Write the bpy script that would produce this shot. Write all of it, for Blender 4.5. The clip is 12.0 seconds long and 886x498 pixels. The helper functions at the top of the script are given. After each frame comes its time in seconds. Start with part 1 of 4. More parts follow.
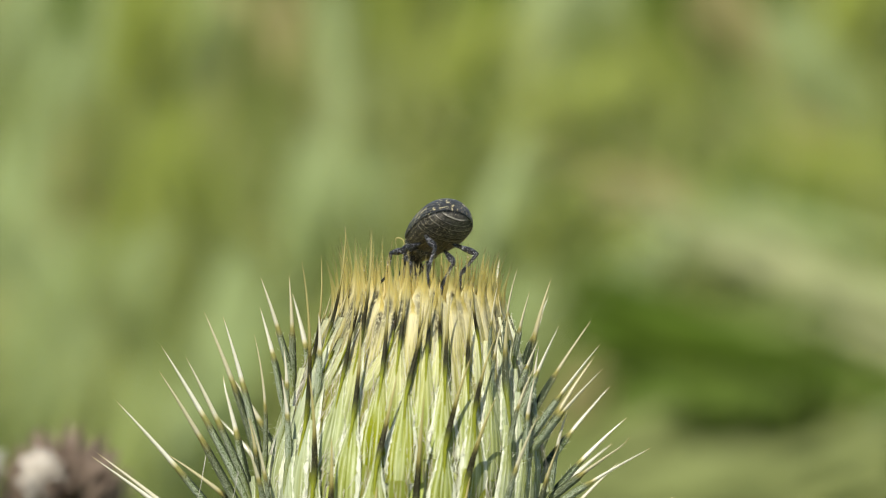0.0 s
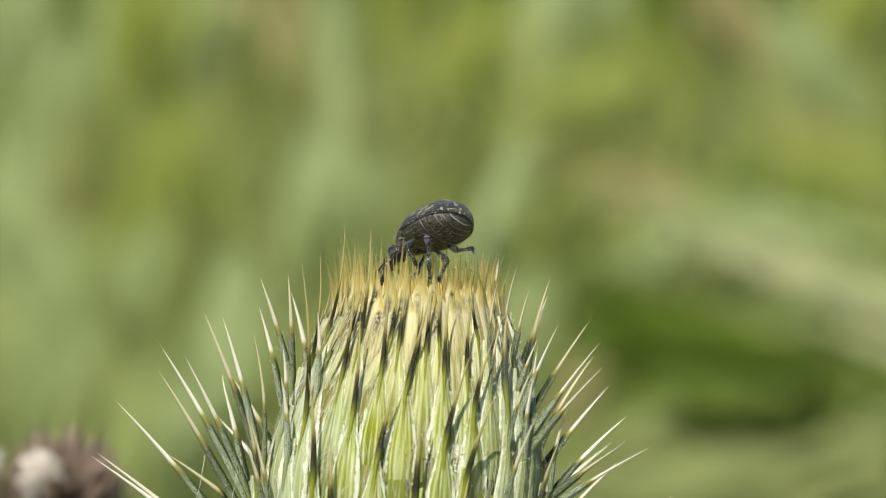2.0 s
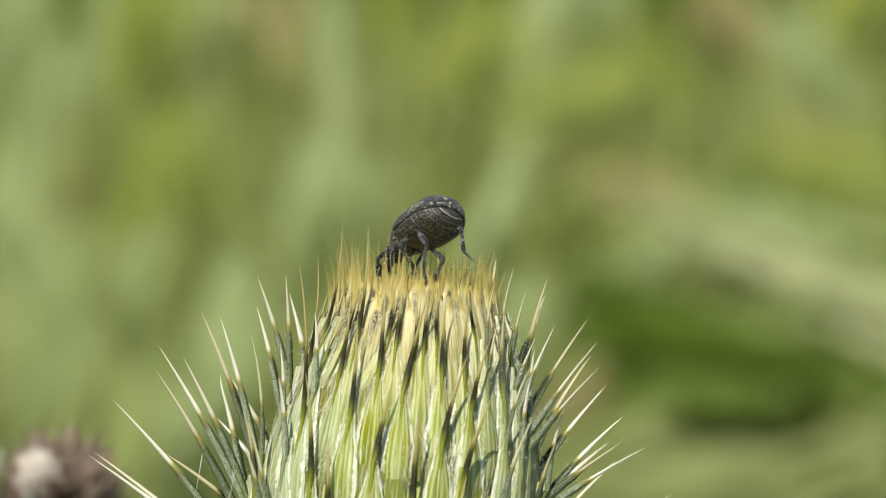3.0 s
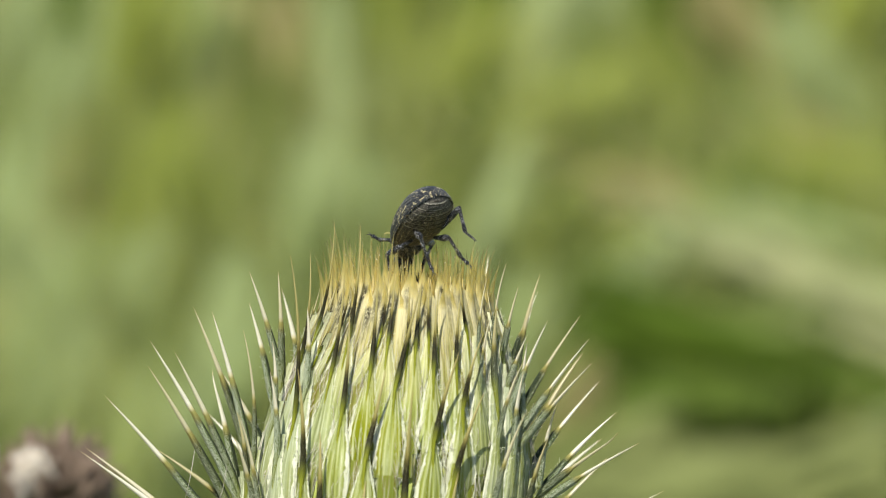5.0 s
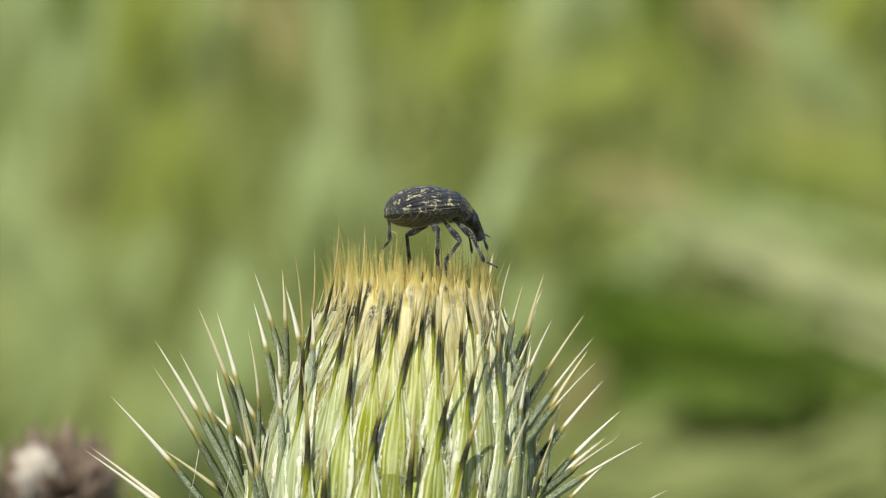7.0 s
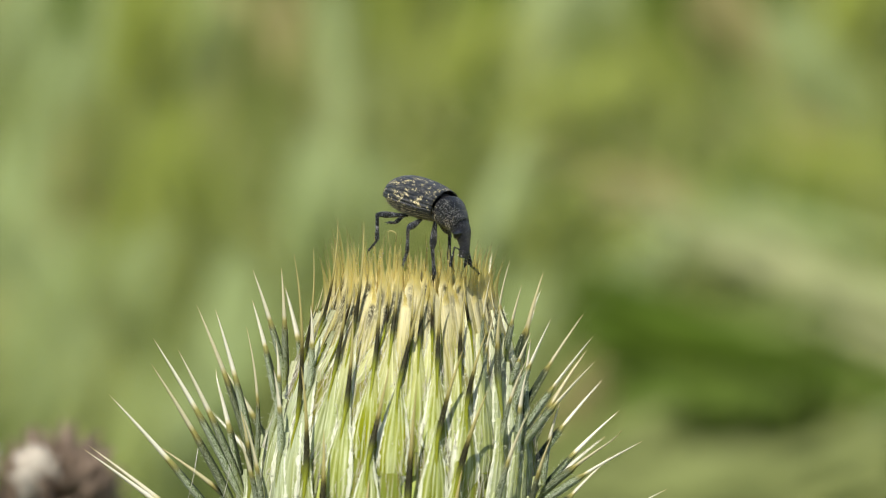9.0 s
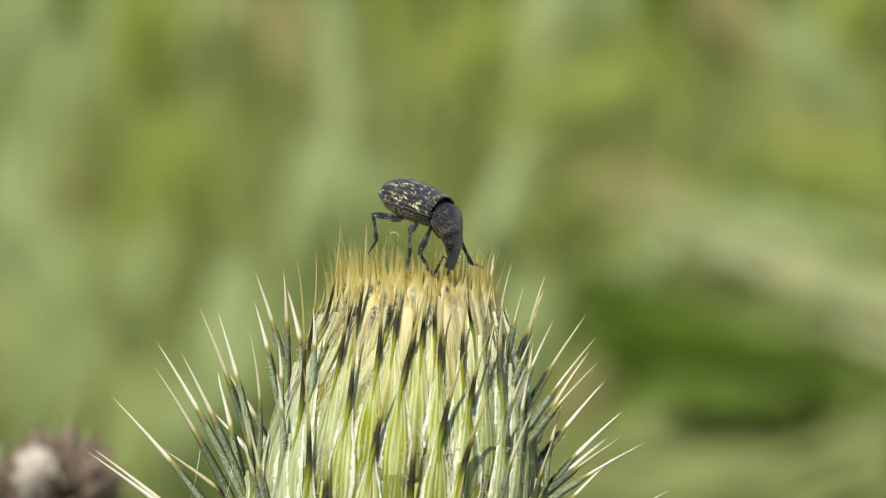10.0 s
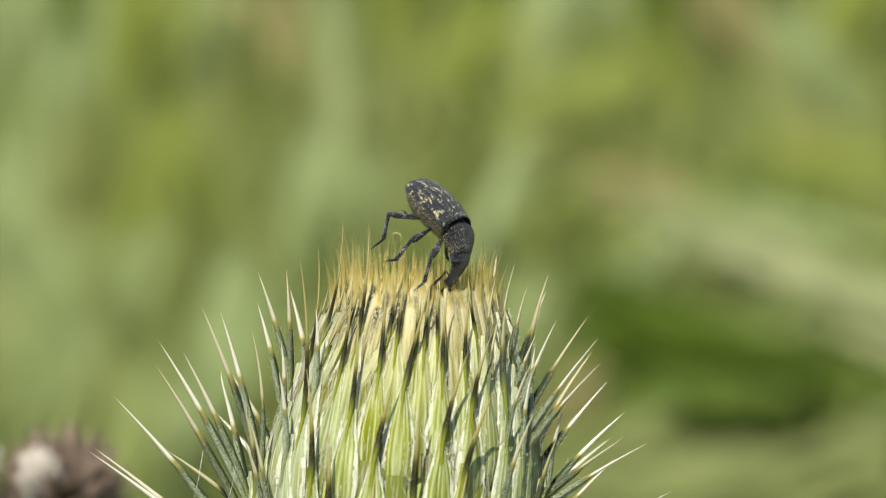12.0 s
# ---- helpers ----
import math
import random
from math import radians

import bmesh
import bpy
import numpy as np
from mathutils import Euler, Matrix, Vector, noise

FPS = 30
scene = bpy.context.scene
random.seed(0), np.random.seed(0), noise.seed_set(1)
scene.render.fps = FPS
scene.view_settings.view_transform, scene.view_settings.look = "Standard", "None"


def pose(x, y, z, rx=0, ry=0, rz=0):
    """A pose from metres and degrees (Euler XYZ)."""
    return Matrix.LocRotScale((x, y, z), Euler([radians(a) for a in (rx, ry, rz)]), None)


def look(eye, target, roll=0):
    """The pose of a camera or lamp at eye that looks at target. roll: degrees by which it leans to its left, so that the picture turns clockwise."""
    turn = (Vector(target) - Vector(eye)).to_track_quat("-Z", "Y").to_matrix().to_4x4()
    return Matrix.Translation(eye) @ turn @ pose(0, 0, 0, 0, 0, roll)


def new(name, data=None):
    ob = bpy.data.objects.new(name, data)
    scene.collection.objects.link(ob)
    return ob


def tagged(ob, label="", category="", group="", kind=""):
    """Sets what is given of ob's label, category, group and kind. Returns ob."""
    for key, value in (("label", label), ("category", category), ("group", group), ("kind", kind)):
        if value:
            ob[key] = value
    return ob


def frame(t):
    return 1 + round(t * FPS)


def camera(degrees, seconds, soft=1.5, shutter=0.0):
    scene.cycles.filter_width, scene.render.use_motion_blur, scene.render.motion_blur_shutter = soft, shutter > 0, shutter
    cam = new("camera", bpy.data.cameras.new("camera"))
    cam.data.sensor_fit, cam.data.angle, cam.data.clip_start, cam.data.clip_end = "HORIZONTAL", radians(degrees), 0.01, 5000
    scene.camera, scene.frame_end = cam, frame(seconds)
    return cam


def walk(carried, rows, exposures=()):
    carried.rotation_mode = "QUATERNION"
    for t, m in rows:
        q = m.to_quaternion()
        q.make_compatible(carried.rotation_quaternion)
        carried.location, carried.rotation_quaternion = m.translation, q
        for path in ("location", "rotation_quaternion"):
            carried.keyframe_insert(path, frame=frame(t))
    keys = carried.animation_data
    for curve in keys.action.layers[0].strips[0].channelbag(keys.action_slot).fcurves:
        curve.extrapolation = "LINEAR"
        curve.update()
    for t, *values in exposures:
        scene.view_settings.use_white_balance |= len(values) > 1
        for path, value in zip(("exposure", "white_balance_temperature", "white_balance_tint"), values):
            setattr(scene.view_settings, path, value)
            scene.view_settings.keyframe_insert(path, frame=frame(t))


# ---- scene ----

# The plan is drawn on a grid of 45 micrometre steps that stands upright before the lens:
# x to the right, y down from the top, w away from the lens; its middle is (784, 441).
U = 0.000045
TILT = 10.0          # degrees by which the lens looks down
HEIGHT = 0.78        # height of the bud's tip above the ground
DIST = 0.300         # lens to bud
PLAN = pose(0, 0, HEIGHT, -TILT, 0, 0)
EYE = PLAN @ Vector((0, -DIST, 0))


def G(x, y, w=0.0):
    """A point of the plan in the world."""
    return PLAN @ Vector(((x - 784) * U, w * U, (441 - y) * U))


def far(x, y, d):
    """The place d metres before the lens that lies behind the plan's point (x, y)."""
    k = d / DIST
    return PLAN @ Vector(((x - 784) * U * k, d - DIST, (441 - y) * U * k))


# ---- camera ----
cam = camera(13.41, 12.0, soft=1.0)
cam.data.dof.use_dof = True
cam.data.dof.focus_distance = DIST - 0.002
cam.data.dof.aperture_fstop = 34.0
rest = look(EYE, PLAN @ Vector((0, 0, 0)))
walk(cam, [(0.0, rest), (12.0, rest)])

# ---- light ----
world = bpy.data.worlds.new("sky")
scene.world = world
world.use_nodes = True
wn = world.node_tree
sky = wn.nodes.new("ShaderNodeTexSky")
sky.sky_type, sky.sun_disc = "NISHITA", False
SUN_TO = PLAN.to_3x3() @ Vector((-0.20, -0.62, 0.78)).normalized()
sky.sun_elevation = math.asin(SUN_TO.z)
sky.sun_rotation = math.atan2(SUN_TO.x, SUN_TO.y)
wn.links.new(sky.outputs[0], wn.nodes["Background"].inputs[0])
wn.nodes["Background"].inputs[1].default_value = 0.10
sun = new("sun", bpy.data.lights.new("sun", "SUN"))
sun.data.energy, sun.data.angle, sun.data.color = 5.0, radians(0.53), (1.0, 0.95, 0.82)
sun.matrix_world = look(SUN_TO * 5, (0, 0, 0))
scene.view_settings.exposure = 0.25


# ---- materials ----
def material(name, rough=0.6, metal=0.0, coat=0.0, translucent=0.0):
    """A node material; returns it with its tree, principled shader and a function that adds nodes."""
    m = bpy.data.materials.new(name)
    m.use_nodes = True
    t = m.node_tree
    b = t.nodes["Principled BSDF"]
    b.inputs["Roughness"].default_value, b.inputs["Metallic"].default_value = rough, metal
    b.inputs["Coat Weight"].default_value = coat

    def add(kind, **sockets):
        n = t.nodes.new(kind)
        for k, v in sockets.items():
            n.inputs[k.replace("_", " ")].default_value = v
        return n
    if translucent:
        mix, tr, out = add("ShaderNodeMixShader"), add("ShaderNodeBsdfTranslucent"), t.nodes["Material Output"]
        mix.inputs[0].default_value = translucent
        t.links.new(b.outputs[0], mix.inputs[1])
        t.links.new(tr.outputs[0], mix.inputs[2])
        t.links.new(mix.outputs[0], out.inputs[0])
    return m, t, b, add


def colour(t, b, socket):
    """Feed one colour to the principled shader and, where there is one, to the translucent one."""
    t.links.new(socket, b.inputs["Base Color"])
    for n in t.nodes:
        if n.type == "BSDF_TRANSLUCENT":
            t.links.new(socket, n.inputs["Color"])


def clear(t, factor):
    """Let part of the light straight through, as a thin membrane does."""
    out = t.nodes["Material Output"]
    old = out.inputs[0].links[0].from_socket
    mix, tr = t.nodes.new("ShaderNodeMixShader"), t.nodes.new("ShaderNodeBsdfTransparent")
    tr.inputs[0].default_value = (1.0, 0.97, 0.84, 1)
    t.links.new(factor, mix.inputs[0])
    t.links.new(old, mix.inputs[1])
    t.links.new(tr.outputs[0], mix.inputs[2])
    t.links.new(mix.outputs[0], out.inputs[0])


def ramp(t, factor, stops):
    n = t.nodes.new("ShaderNodeValToRGB")
    e = n.color_ramp.elements
    while len(e) < len(stops):
        e.new(0.5)
    for i, (p, c) in enumerate(stops):
        e[i].position, e[i].color = p, (*c, 1)
    t.links.new(factor, n.inputs[0])
    return n.outputs[0]


def mixed(t, factor, a, b, blend="MIX"):
    n = t.nodes.new("ShaderNodeMix")
    n.data_type, n.blend_type = "RGBA", blend
    for sock, v in ((n.inputs[0], factor), (n.inputs[6], a), (n.inputs[7], b)):
        if isinstance(v, bpy.types.NodeSocket):
            t.links.new(v, sock)
        elif isinstance(v, tuple):
            sock.default_value = (*v, 1)
        else:
            sock.default_value = v
    return n.outputs[2]


def noise_tex(t, scale, detail=4.0, rough=0.55, stretch=None):
    n = t.nodes.new("ShaderNodeTexNoise")
    n.inputs["Scale"].default_value, n.inputs["Detail"].default_value, n.inputs["Roughness"].default_value = scale, detail, rough
    c = t.nodes.new("ShaderNodeTexCoord")
    if stretch:
        m = t.nodes.new("ShaderNodeMapping")
        m.inputs["Scale"].default_value = stretch
        t.links.new(c.outputs["Object"], m.inputs[0])
        t.links.new(m.outputs[0], n.inputs[0])
    else:
        t.links.new(c.outputs["Object"], n.inputs[0])
    return n.outputs[0]


def strip_noise(t, kx, ky, detail=2.0):
    """Noise that runs along a scale, in its own lengthwise and crosswise measure, different on each."""
    v = t.nodes.new("ShaderNodeCombineXYZ")
    info = t.nodes.new("ShaderNodeObjectInfo")
    t.links.new(maths(t, "MULTIPLY", attribute(t, "across"), kx), v.inputs[0])
    t.links.new(maths(t, "MULTIPLY", attribute(t, "along"), ky), v.inputs[1])
    t.links.new(maths(t, "MULTIPLY", info.outputs["Random"], 90.0), v.inputs[2])
    n = t.nodes.new("ShaderNodeTexNoise")
    n.inputs["Scale"].default_value, n.inputs["Detail"].default_value = 1.0, detail
    t.links.new(v.outputs[0], n.inputs[0])
    return n.outputs[0]


def attribute(t, name):
    n = t.nodes.new("ShaderNodeAttribute")
    n.attribute_name = name
    return n.outputs["Fac"]


def bump(t, b, height, strength, distance):
    n = t.nodes.new("ShaderNodeBump")
    n.inputs["Strength"].default_value, n.inputs["Distance"].default_value = strength, distance
    t.links.new(height, n.inputs["Height"])
    t.links.new(n.outputs[0], b.inputs["Normal"])


def maths(t, op, a, b=0.0):
    n = t.nodes.new("ShaderNodeMath")
    n.operation = op
    for sock, v in ((n.inputs[0], a), (n.inputs[1], b)):
        if isinstance(v, bpy.types.NodeSocket):
            t.links.new(v, sock)
        else:
            sock.default_value = v
    return n.outputs[0]


def bract_material():
    """Smooth lime to sage scale, cream near the mouth, with white woolly margins; its keel is olive, black at the bend, or downy where it stands free."""
    m, t, b, add = material("bract", 0.5, translucent=0.2)
    b.inputs["Specular IOR Level"].default_value = 0.16
    a, s, keel, tone, up = attribute(t, "along"), attribute(t, "across"), attribute(t, "keel"), attribute(t, "tone"), attribute(t, "up")
    edge = maths(t, "ABSOLUTE", s)
    info = t.nodes.new("ShaderNodeObjectInfo")
    rib, fine = strip_noise(t, 3.0, 1.6), strip_noise(t, 9.0, 5.0, 3.0)
    broad = noise_tex(t, 330, 2, 0.5, (1, 1, 0.4))
    hair = noise_tex(t, 5200, 3, 0.65, (1, 1, 0.25))
    c = mixed(t, ramp(t, maths(t, "ADD", broad, maths(t, "MULTIPLY", info.outputs["Random"], 0.3)), [(0.56, (0,) * 3), (0.76, (1,) * 3)]), (0.27, 0.295, 0.003), (0.37, 0.42, 0.11))
    c = mixed(t, ramp(t, rib, [(0.34, (0.7,) * 3), (0.47, (0,) * 3)]), c, (0.15, 0.18, 0.004))
    c = mixed(t, ramp(t, rib, [(0.52, (0,) * 3), (0.66, (0.75,) * 3)]), c, (0.50, 0.55, 0.25))
    vein = maths(t, "SINE", maths(t, "ADD", maths(t, "MULTIPLY", s, 17.0), maths(t, "MULTIPLY", rib, 9.0)))
    c = mixed(t, ramp(t, maths(t, "ADD", maths(t, "MULTIPLY", vein, 0.35), fine), [(0.62, (0,) * 3), (0.86, (0.65,) * 3)]), c, (0.66, 0.70, 0.38))
    c = mixed(t, ramp(t, maths(t, "ADD", maths(t, "MULTIPLY", vein, 0.35), fine), [(0.16, (0.5,) * 3), (0.36, (0,) * 3)]), c, (0.16, 0.19, 0.004))
    cream = ramp(t, maths(t, "ADD", up, maths(t, "MULTIPLY", broad, 0.3)), [(0.24, (0.95,) * 3), (0.46, (0.45,) * 3), (0.72, (0,) * 3)])
    c = mixed(t, cream, c, (0.84, 0.79, 0.42))
    c = mixed(t, maths(t, "MULTIPLY", ramp(t, fine, [(0.56, (0,) * 3), (0.66, (0.55,) * 3)]), ramp(t, edge, [(0.15, (0.35,) * 3), (0.6, (1,) * 3)])), c, (0.84, 0.86, 0.66))
    c = mixed(t, ramp(t, hair, [(0.60, (0,) * 3), (0.70, (0.3,) * 3)]), c, (0.86, 0.88, 0.74))
    c = mixed(t, maths(t, "MULTIPLY", ramp(t, edge, [(0.06, (0.8,) * 3), (0.22, (0,) * 3)]), ramp(t, a, [(0.40, (0,) * 3), (0.54, (1,) * 3)])), c, (0.17, 0.20, 0.006))
    # greyer towards the flanks: wool, with the sky's reflection put into the colour
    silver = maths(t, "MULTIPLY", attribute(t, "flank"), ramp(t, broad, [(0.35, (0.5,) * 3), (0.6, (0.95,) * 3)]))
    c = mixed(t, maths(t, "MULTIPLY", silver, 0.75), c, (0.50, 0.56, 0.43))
    crinkle = maths(t, "ADD", maths(t, "SUBTRACT", edge, maths(t, "MULTIPLY", a, 0.35)), maths(t, "MULTIPLY", strip_noise(t, 2.0, 16.0, 4.0), 0.60))
    rim = maths(t, "MULTIPLY", ramp(t, crinkle, [(0.98, (0,) * 3), (1.14, (0.9,) * 3)]), ramp(t, a, [(0.50, (1,) * 3), (0.60, (0,) * 3)]))
    c = mixed(t, rim, c, (0.84, 0.86, 0.68))
    # the keel
    down = noise_tex(t, 11500, 3, 0.65)
    k = ramp(t, maths(t, "ADD", a, maths(t, "MULTIPLY", maths(t, "SUBTRACT", down, 0.5), 0.10)), [(0.55, (0.33, 0.36, 0.03)), (0.63, (0.27, 0.30, 0.015)), (0.70, (0.14, 0.155, 0.010)), (0.765, (0.035, 0.036, 0.009)), (0.80, (0.020, 0.015, 0.003)), (0.89, (0.020, 0.015, 0.003)), (0.94, (0.08, 0.066, 0.014)), (1.0, (0.34, 0.29, 0.085))])
    body = ramp(t, a, [(0.56, (0.3,) * 3), (0.66, (1.0,) * 3), (0.93, (0.9,) * 3), (0.99, (0.0,) * 3)])
    free = maths(t, "MULTIPLY", body, tone)
    k = mixed(t, maths(t, "MULTIPLY", free, 0.85), k, (0.11, 0.17, 0.028))
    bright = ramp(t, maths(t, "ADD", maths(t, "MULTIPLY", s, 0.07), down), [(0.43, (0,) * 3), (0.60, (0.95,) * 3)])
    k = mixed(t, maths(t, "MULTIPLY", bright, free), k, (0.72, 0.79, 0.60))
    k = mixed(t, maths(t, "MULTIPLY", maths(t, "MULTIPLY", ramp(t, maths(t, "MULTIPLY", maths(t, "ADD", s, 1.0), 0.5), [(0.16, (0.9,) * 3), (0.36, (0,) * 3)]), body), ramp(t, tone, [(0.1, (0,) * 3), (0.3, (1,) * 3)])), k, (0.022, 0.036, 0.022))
    k = mixed(t, maths(t, "MULTIPLY", ramp(t, down, [(0.60, (0,) * 3), (0.66, (0.5,) * 3)]), body), k, (0.36, 0.36, 0.15))
    k = mixed(t, maths(t, "MULTIPLY", ramp(t, a, [(0.95, (0,) * 3), (1.0, (1,) * 3)]), tone), k, (0.42, 0.40, 0.13))
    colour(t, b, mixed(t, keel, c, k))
    relief = maths(t, "ADD", maths(t, "ADD", maths(t, "MULTIPLY", rib, 0.7), maths(t, "MULTIPLY", fine, 0.6)), maths(t, "ADD", maths(t, "MULTIPLY", hair, 0.35), maths(t, "MULTIPLY", vein, 0.15)))
    bump(t, b, maths(t, "ADD", relief, maths(t, "MULTIPLY", maths(t, "MULTIPLY", down, maths(t, "ADD", maths(t, "MULTIPLY", tone, 0.9), 0.15)), keel)), 0.8, 0.00015)
    return m


def spine_material():
    """Spines: tan and olive on the face of the bud, bone white where they are long and stout."""
    m, t, b, add = material("spine", 0.27, translucent=0.28)
    a = attribute(t, "along")
    tan = ramp(t, a, [(0.0, (0.32, 0.28, 0.085)), (0.25, (0.42, 0.37, 0.12)), (0.6, (0.50, 0.44, 0.17)), (1.0, (0.54, 0.44, 0.18))])
    bone = ramp(t, a, [(0.0, (0.44, 0.40, 0.14)), (0.05, (0.76, 0.70, 0.42)), (0.12, (0.90, 0.88, 0.76)), (0.85, (0.88, 0.86, 0.72)), (1.0, (0.66, 0.52, 0.26))])
    c = mixed(t, attribute(t, "tone"), tan, bone)
    c = mixed(t, maths(t, "MULTIPLY", maths(t, "MULTIPLY", noise_tex(t, 2600, 3, 0.6, (1, 1, 0.12)), 0.25), ramp(t, a, [(0.0, (0,) * 3), (0.2, (1,) * 3)])), c, (0.56, 0.46, 0.20))
    colour(t, b, c)
    bump(t, b, noise_tex(t, 5000, 2, 0.6, (1, 1, 0.1)), 0.4, 0.00006)
    return m


def awn_material():
    m, t, b, add = material("awn", 0.40, translucent=0.6)
    a = attribute(t, "along")
    c = ramp(t, a, [(0.0, (0.90, 0.84, 0.48)), (0.30, (0.86, 0.77, 0.38)), (0.60, (0.79, 0.70, 0.29)), (1.0, (0.74, 0.67, 0.33))])
    c = mixed(t, maths(t, "MULTIPLY", noise_tex(t, 1500, 3, 0.6, (1, 1, 0.2)), 0.45), c, (0.80, 0.68, 0.32))
    colour(t, b, c)
    clear(t, ramp(t, a, [(0.2, (0.15,) * 3), (0.5, (0.58,) * 3), (1.0, (0.76,) * 3)]))
    return m


def inner_material():
    m, t, b, add = material("inner_bract", 0.36, translucent=0.55)
    b.inputs["Specular IOR Level"].default_value = 0.2
    a, x = attribute(t, "along"), maths(t, "ABSOLUTE", attribute(t, "across"))
    c = ramp(t, a, [(0.0, (0.30, 0.37, 0.05)), (0.28, (0.48, 0.50, 0.13)), (0.38, (0.76, 0.72, 0.32)), (0.48, (0.95, 0.89, 0.58)), (0.58, (0.90, 0.83, 0.46)), (0.70, (0.80, 0.71, 0.29)), (1.0, (0.72, 0.65, 0.31))])
    rib = strip_noise(t, 3.5, 4.5)
    fine = strip_noise(t, 8.0, 14.0)
    low = ramp(t, a, [(0.40, (1,) * 3), (0.52, (0.22,) * 3)])
    c = mixed(t, maths(t, "MULTIPLY", ramp(t, rib, [(0.52, (0,) * 3), (0.66, (0.8,) * 3)]), low), c, (0.86, 0.84, 0.62))
    c = mixed(t, maths(t, "MULTIPLY", ramp(t, rib, [(0.36, (0.6,) * 3), (0.45, (0,) * 3)]), low), c, (0.27, 0.25, 0.045))
    c = mixed(t, maths(t, "MULTIPLY", ramp(t, fine, [(0.38, (0.6,) * 3), (0.47, (0,) * 3)]), low), c, (0.34, 0.27, 0.06))
    rim = ramp(t, x, [(0.80, (0,) * 3), (0.95, (0.35,) * 3)])
    c = mixed(t, maths(t, "MULTIPLY", rim, low), c, (0.86, 0.85, 0.70))
    bump(t, b, maths(t, "ADD", rib, maths(t, "MULTIPLY", fine, 0.5)), 0.7, 0.0001)
    info = t.nodes.new("ShaderNodeObjectInfo")
    dark = ramp(t, a, [(0.40, (0,) * 3), (0.49, (0.95,) * 3), (0.53, (0.9,) * 3), (0.62, (0,) * 3)])
    dark = maths(t, "MULTIPLY", dark, ramp(t, x, [(0.15, (1,) * 3), (0.85, (0,) * 3)]))
    dark = maths(t, "MULTIPLY", dark, ramp(t, info.outputs["Random"], [(0.25, (0.0,) * 3), (0.6, (1.0,) * 3)]))
    dark = maths(t, "MULTIPLY", dark, ramp(t, noise_tex(t, 6000, 3, 0.7, (1, 1, 0.4)), [(0.40, (0.15,) * 3), (0.50, (1,) * 3)]))
    colour(t, b, mixed(t, dark, c, (0.055, 0.045, 0.010)))
    clear(t, ramp(t, a, [(0.50, (0.05,) * 3), (0.62, (0.48,) * 3), (1.0, (0.68,) * 3)]))
    return m


def cup_material():
    m, t, b, add = material("bud_flesh", 0.6, translucent=0.15)
    c = ramp(t, noise_tex(t, 700, 4, 0.6, (1, 1, 0.15)), [(0.3, (0.34, 0.44, 0.05)), (0.7, (0.58, 0.62, 0.22))])
    colour(t, b, c)
    bump(t, b, noise_tex(t, 2500), 0.5, 0.0001)
    return m


def elytra_material():
    """Blue-black wing cases with punctured rows and buff scale patches drawn out along the rows."""
    m, t, b, add = material("elytra", 0.36)
    b.inputs["Specular IOR Level"].default_value = 0.8
    a, s = attribute(t, "along"), attribute(t, "across")
    n = noise_tex(t, 3100, 2.0, 0.6, (0.75, 1.0, 0.9))
    patch = ramp(t, n, [(0.55, (0,) * 3), (0.61, (1,) * 3)])
    grain = noise_tex(t, 8200, 3, 0.75, (0.6, 1, 1))
    row = maths(t, "SINE", maths(t, "MULTIPLY", s, 62.0))
    patch = maths(t, "MULTIPLY", patch, ramp(t, maths(t, "ADD", grain, maths(t, "MULTIPLY", row, 0.025)), [(0.44, (0.0,) * 3), (0.53, (1,) * 3)]))
    stria = maths(t, "MULTIPLY", row, ramp(t, a, [(0.05, (0,) * 3), (0.25, (1,) * 3)]))
    c = mixed(t, ramp(t, grain, [(0.54, (0,) * 3), (0.62, (0.55,) * 3)]), (0.007, 0.010, 0.016), (0.25, 0.24, 0.21))
    c = mixed(t, patch, c, (0.66, 0.57, 0.31))
    colour(t, b, c)
    bump(t, b, maths(t, "ADD", maths(t, "MULTIPLY", stria, 0.22), grain), 1.0, 0.00024)
    return m


def chitin_material(name, dark, pale, amount, rough, scale=9000):
    """Dark horn with fine pale hairs and painted glints, denser here and there."""
    m, t, b, add = material(name, rough)
    b.inputs["Specular IOR Level"].default_value = 0.85
    g = noise_tex(t, scale, 2, 0.6)
    big = noise_tex(t, scale * 0.10, 2, 0.5)
    f = ramp(t, maths(t, "ADD", g, maths(t, "MULTIPLY", big, 0.35)), [(amount, (0,) * 3), (amount + 0.07, (0.9,) * 3)])
    colour(t, b, mixed(t, f, dark, pale))
    pits = t.nodes.new("ShaderNodeTexVoronoi")
    pits.inputs["Scale"].default_value = scale * 0.9
    t.links.new(t.nodes.new("ShaderNodeTexCoord").outputs["Object"], pits.inputs[0])
    bump(t, b, maths(t, "ADD", maths(t, "MULTIPLY", g, 0.5), pits.outputs["Distance"]), 1.0, 0.00020)
    return m


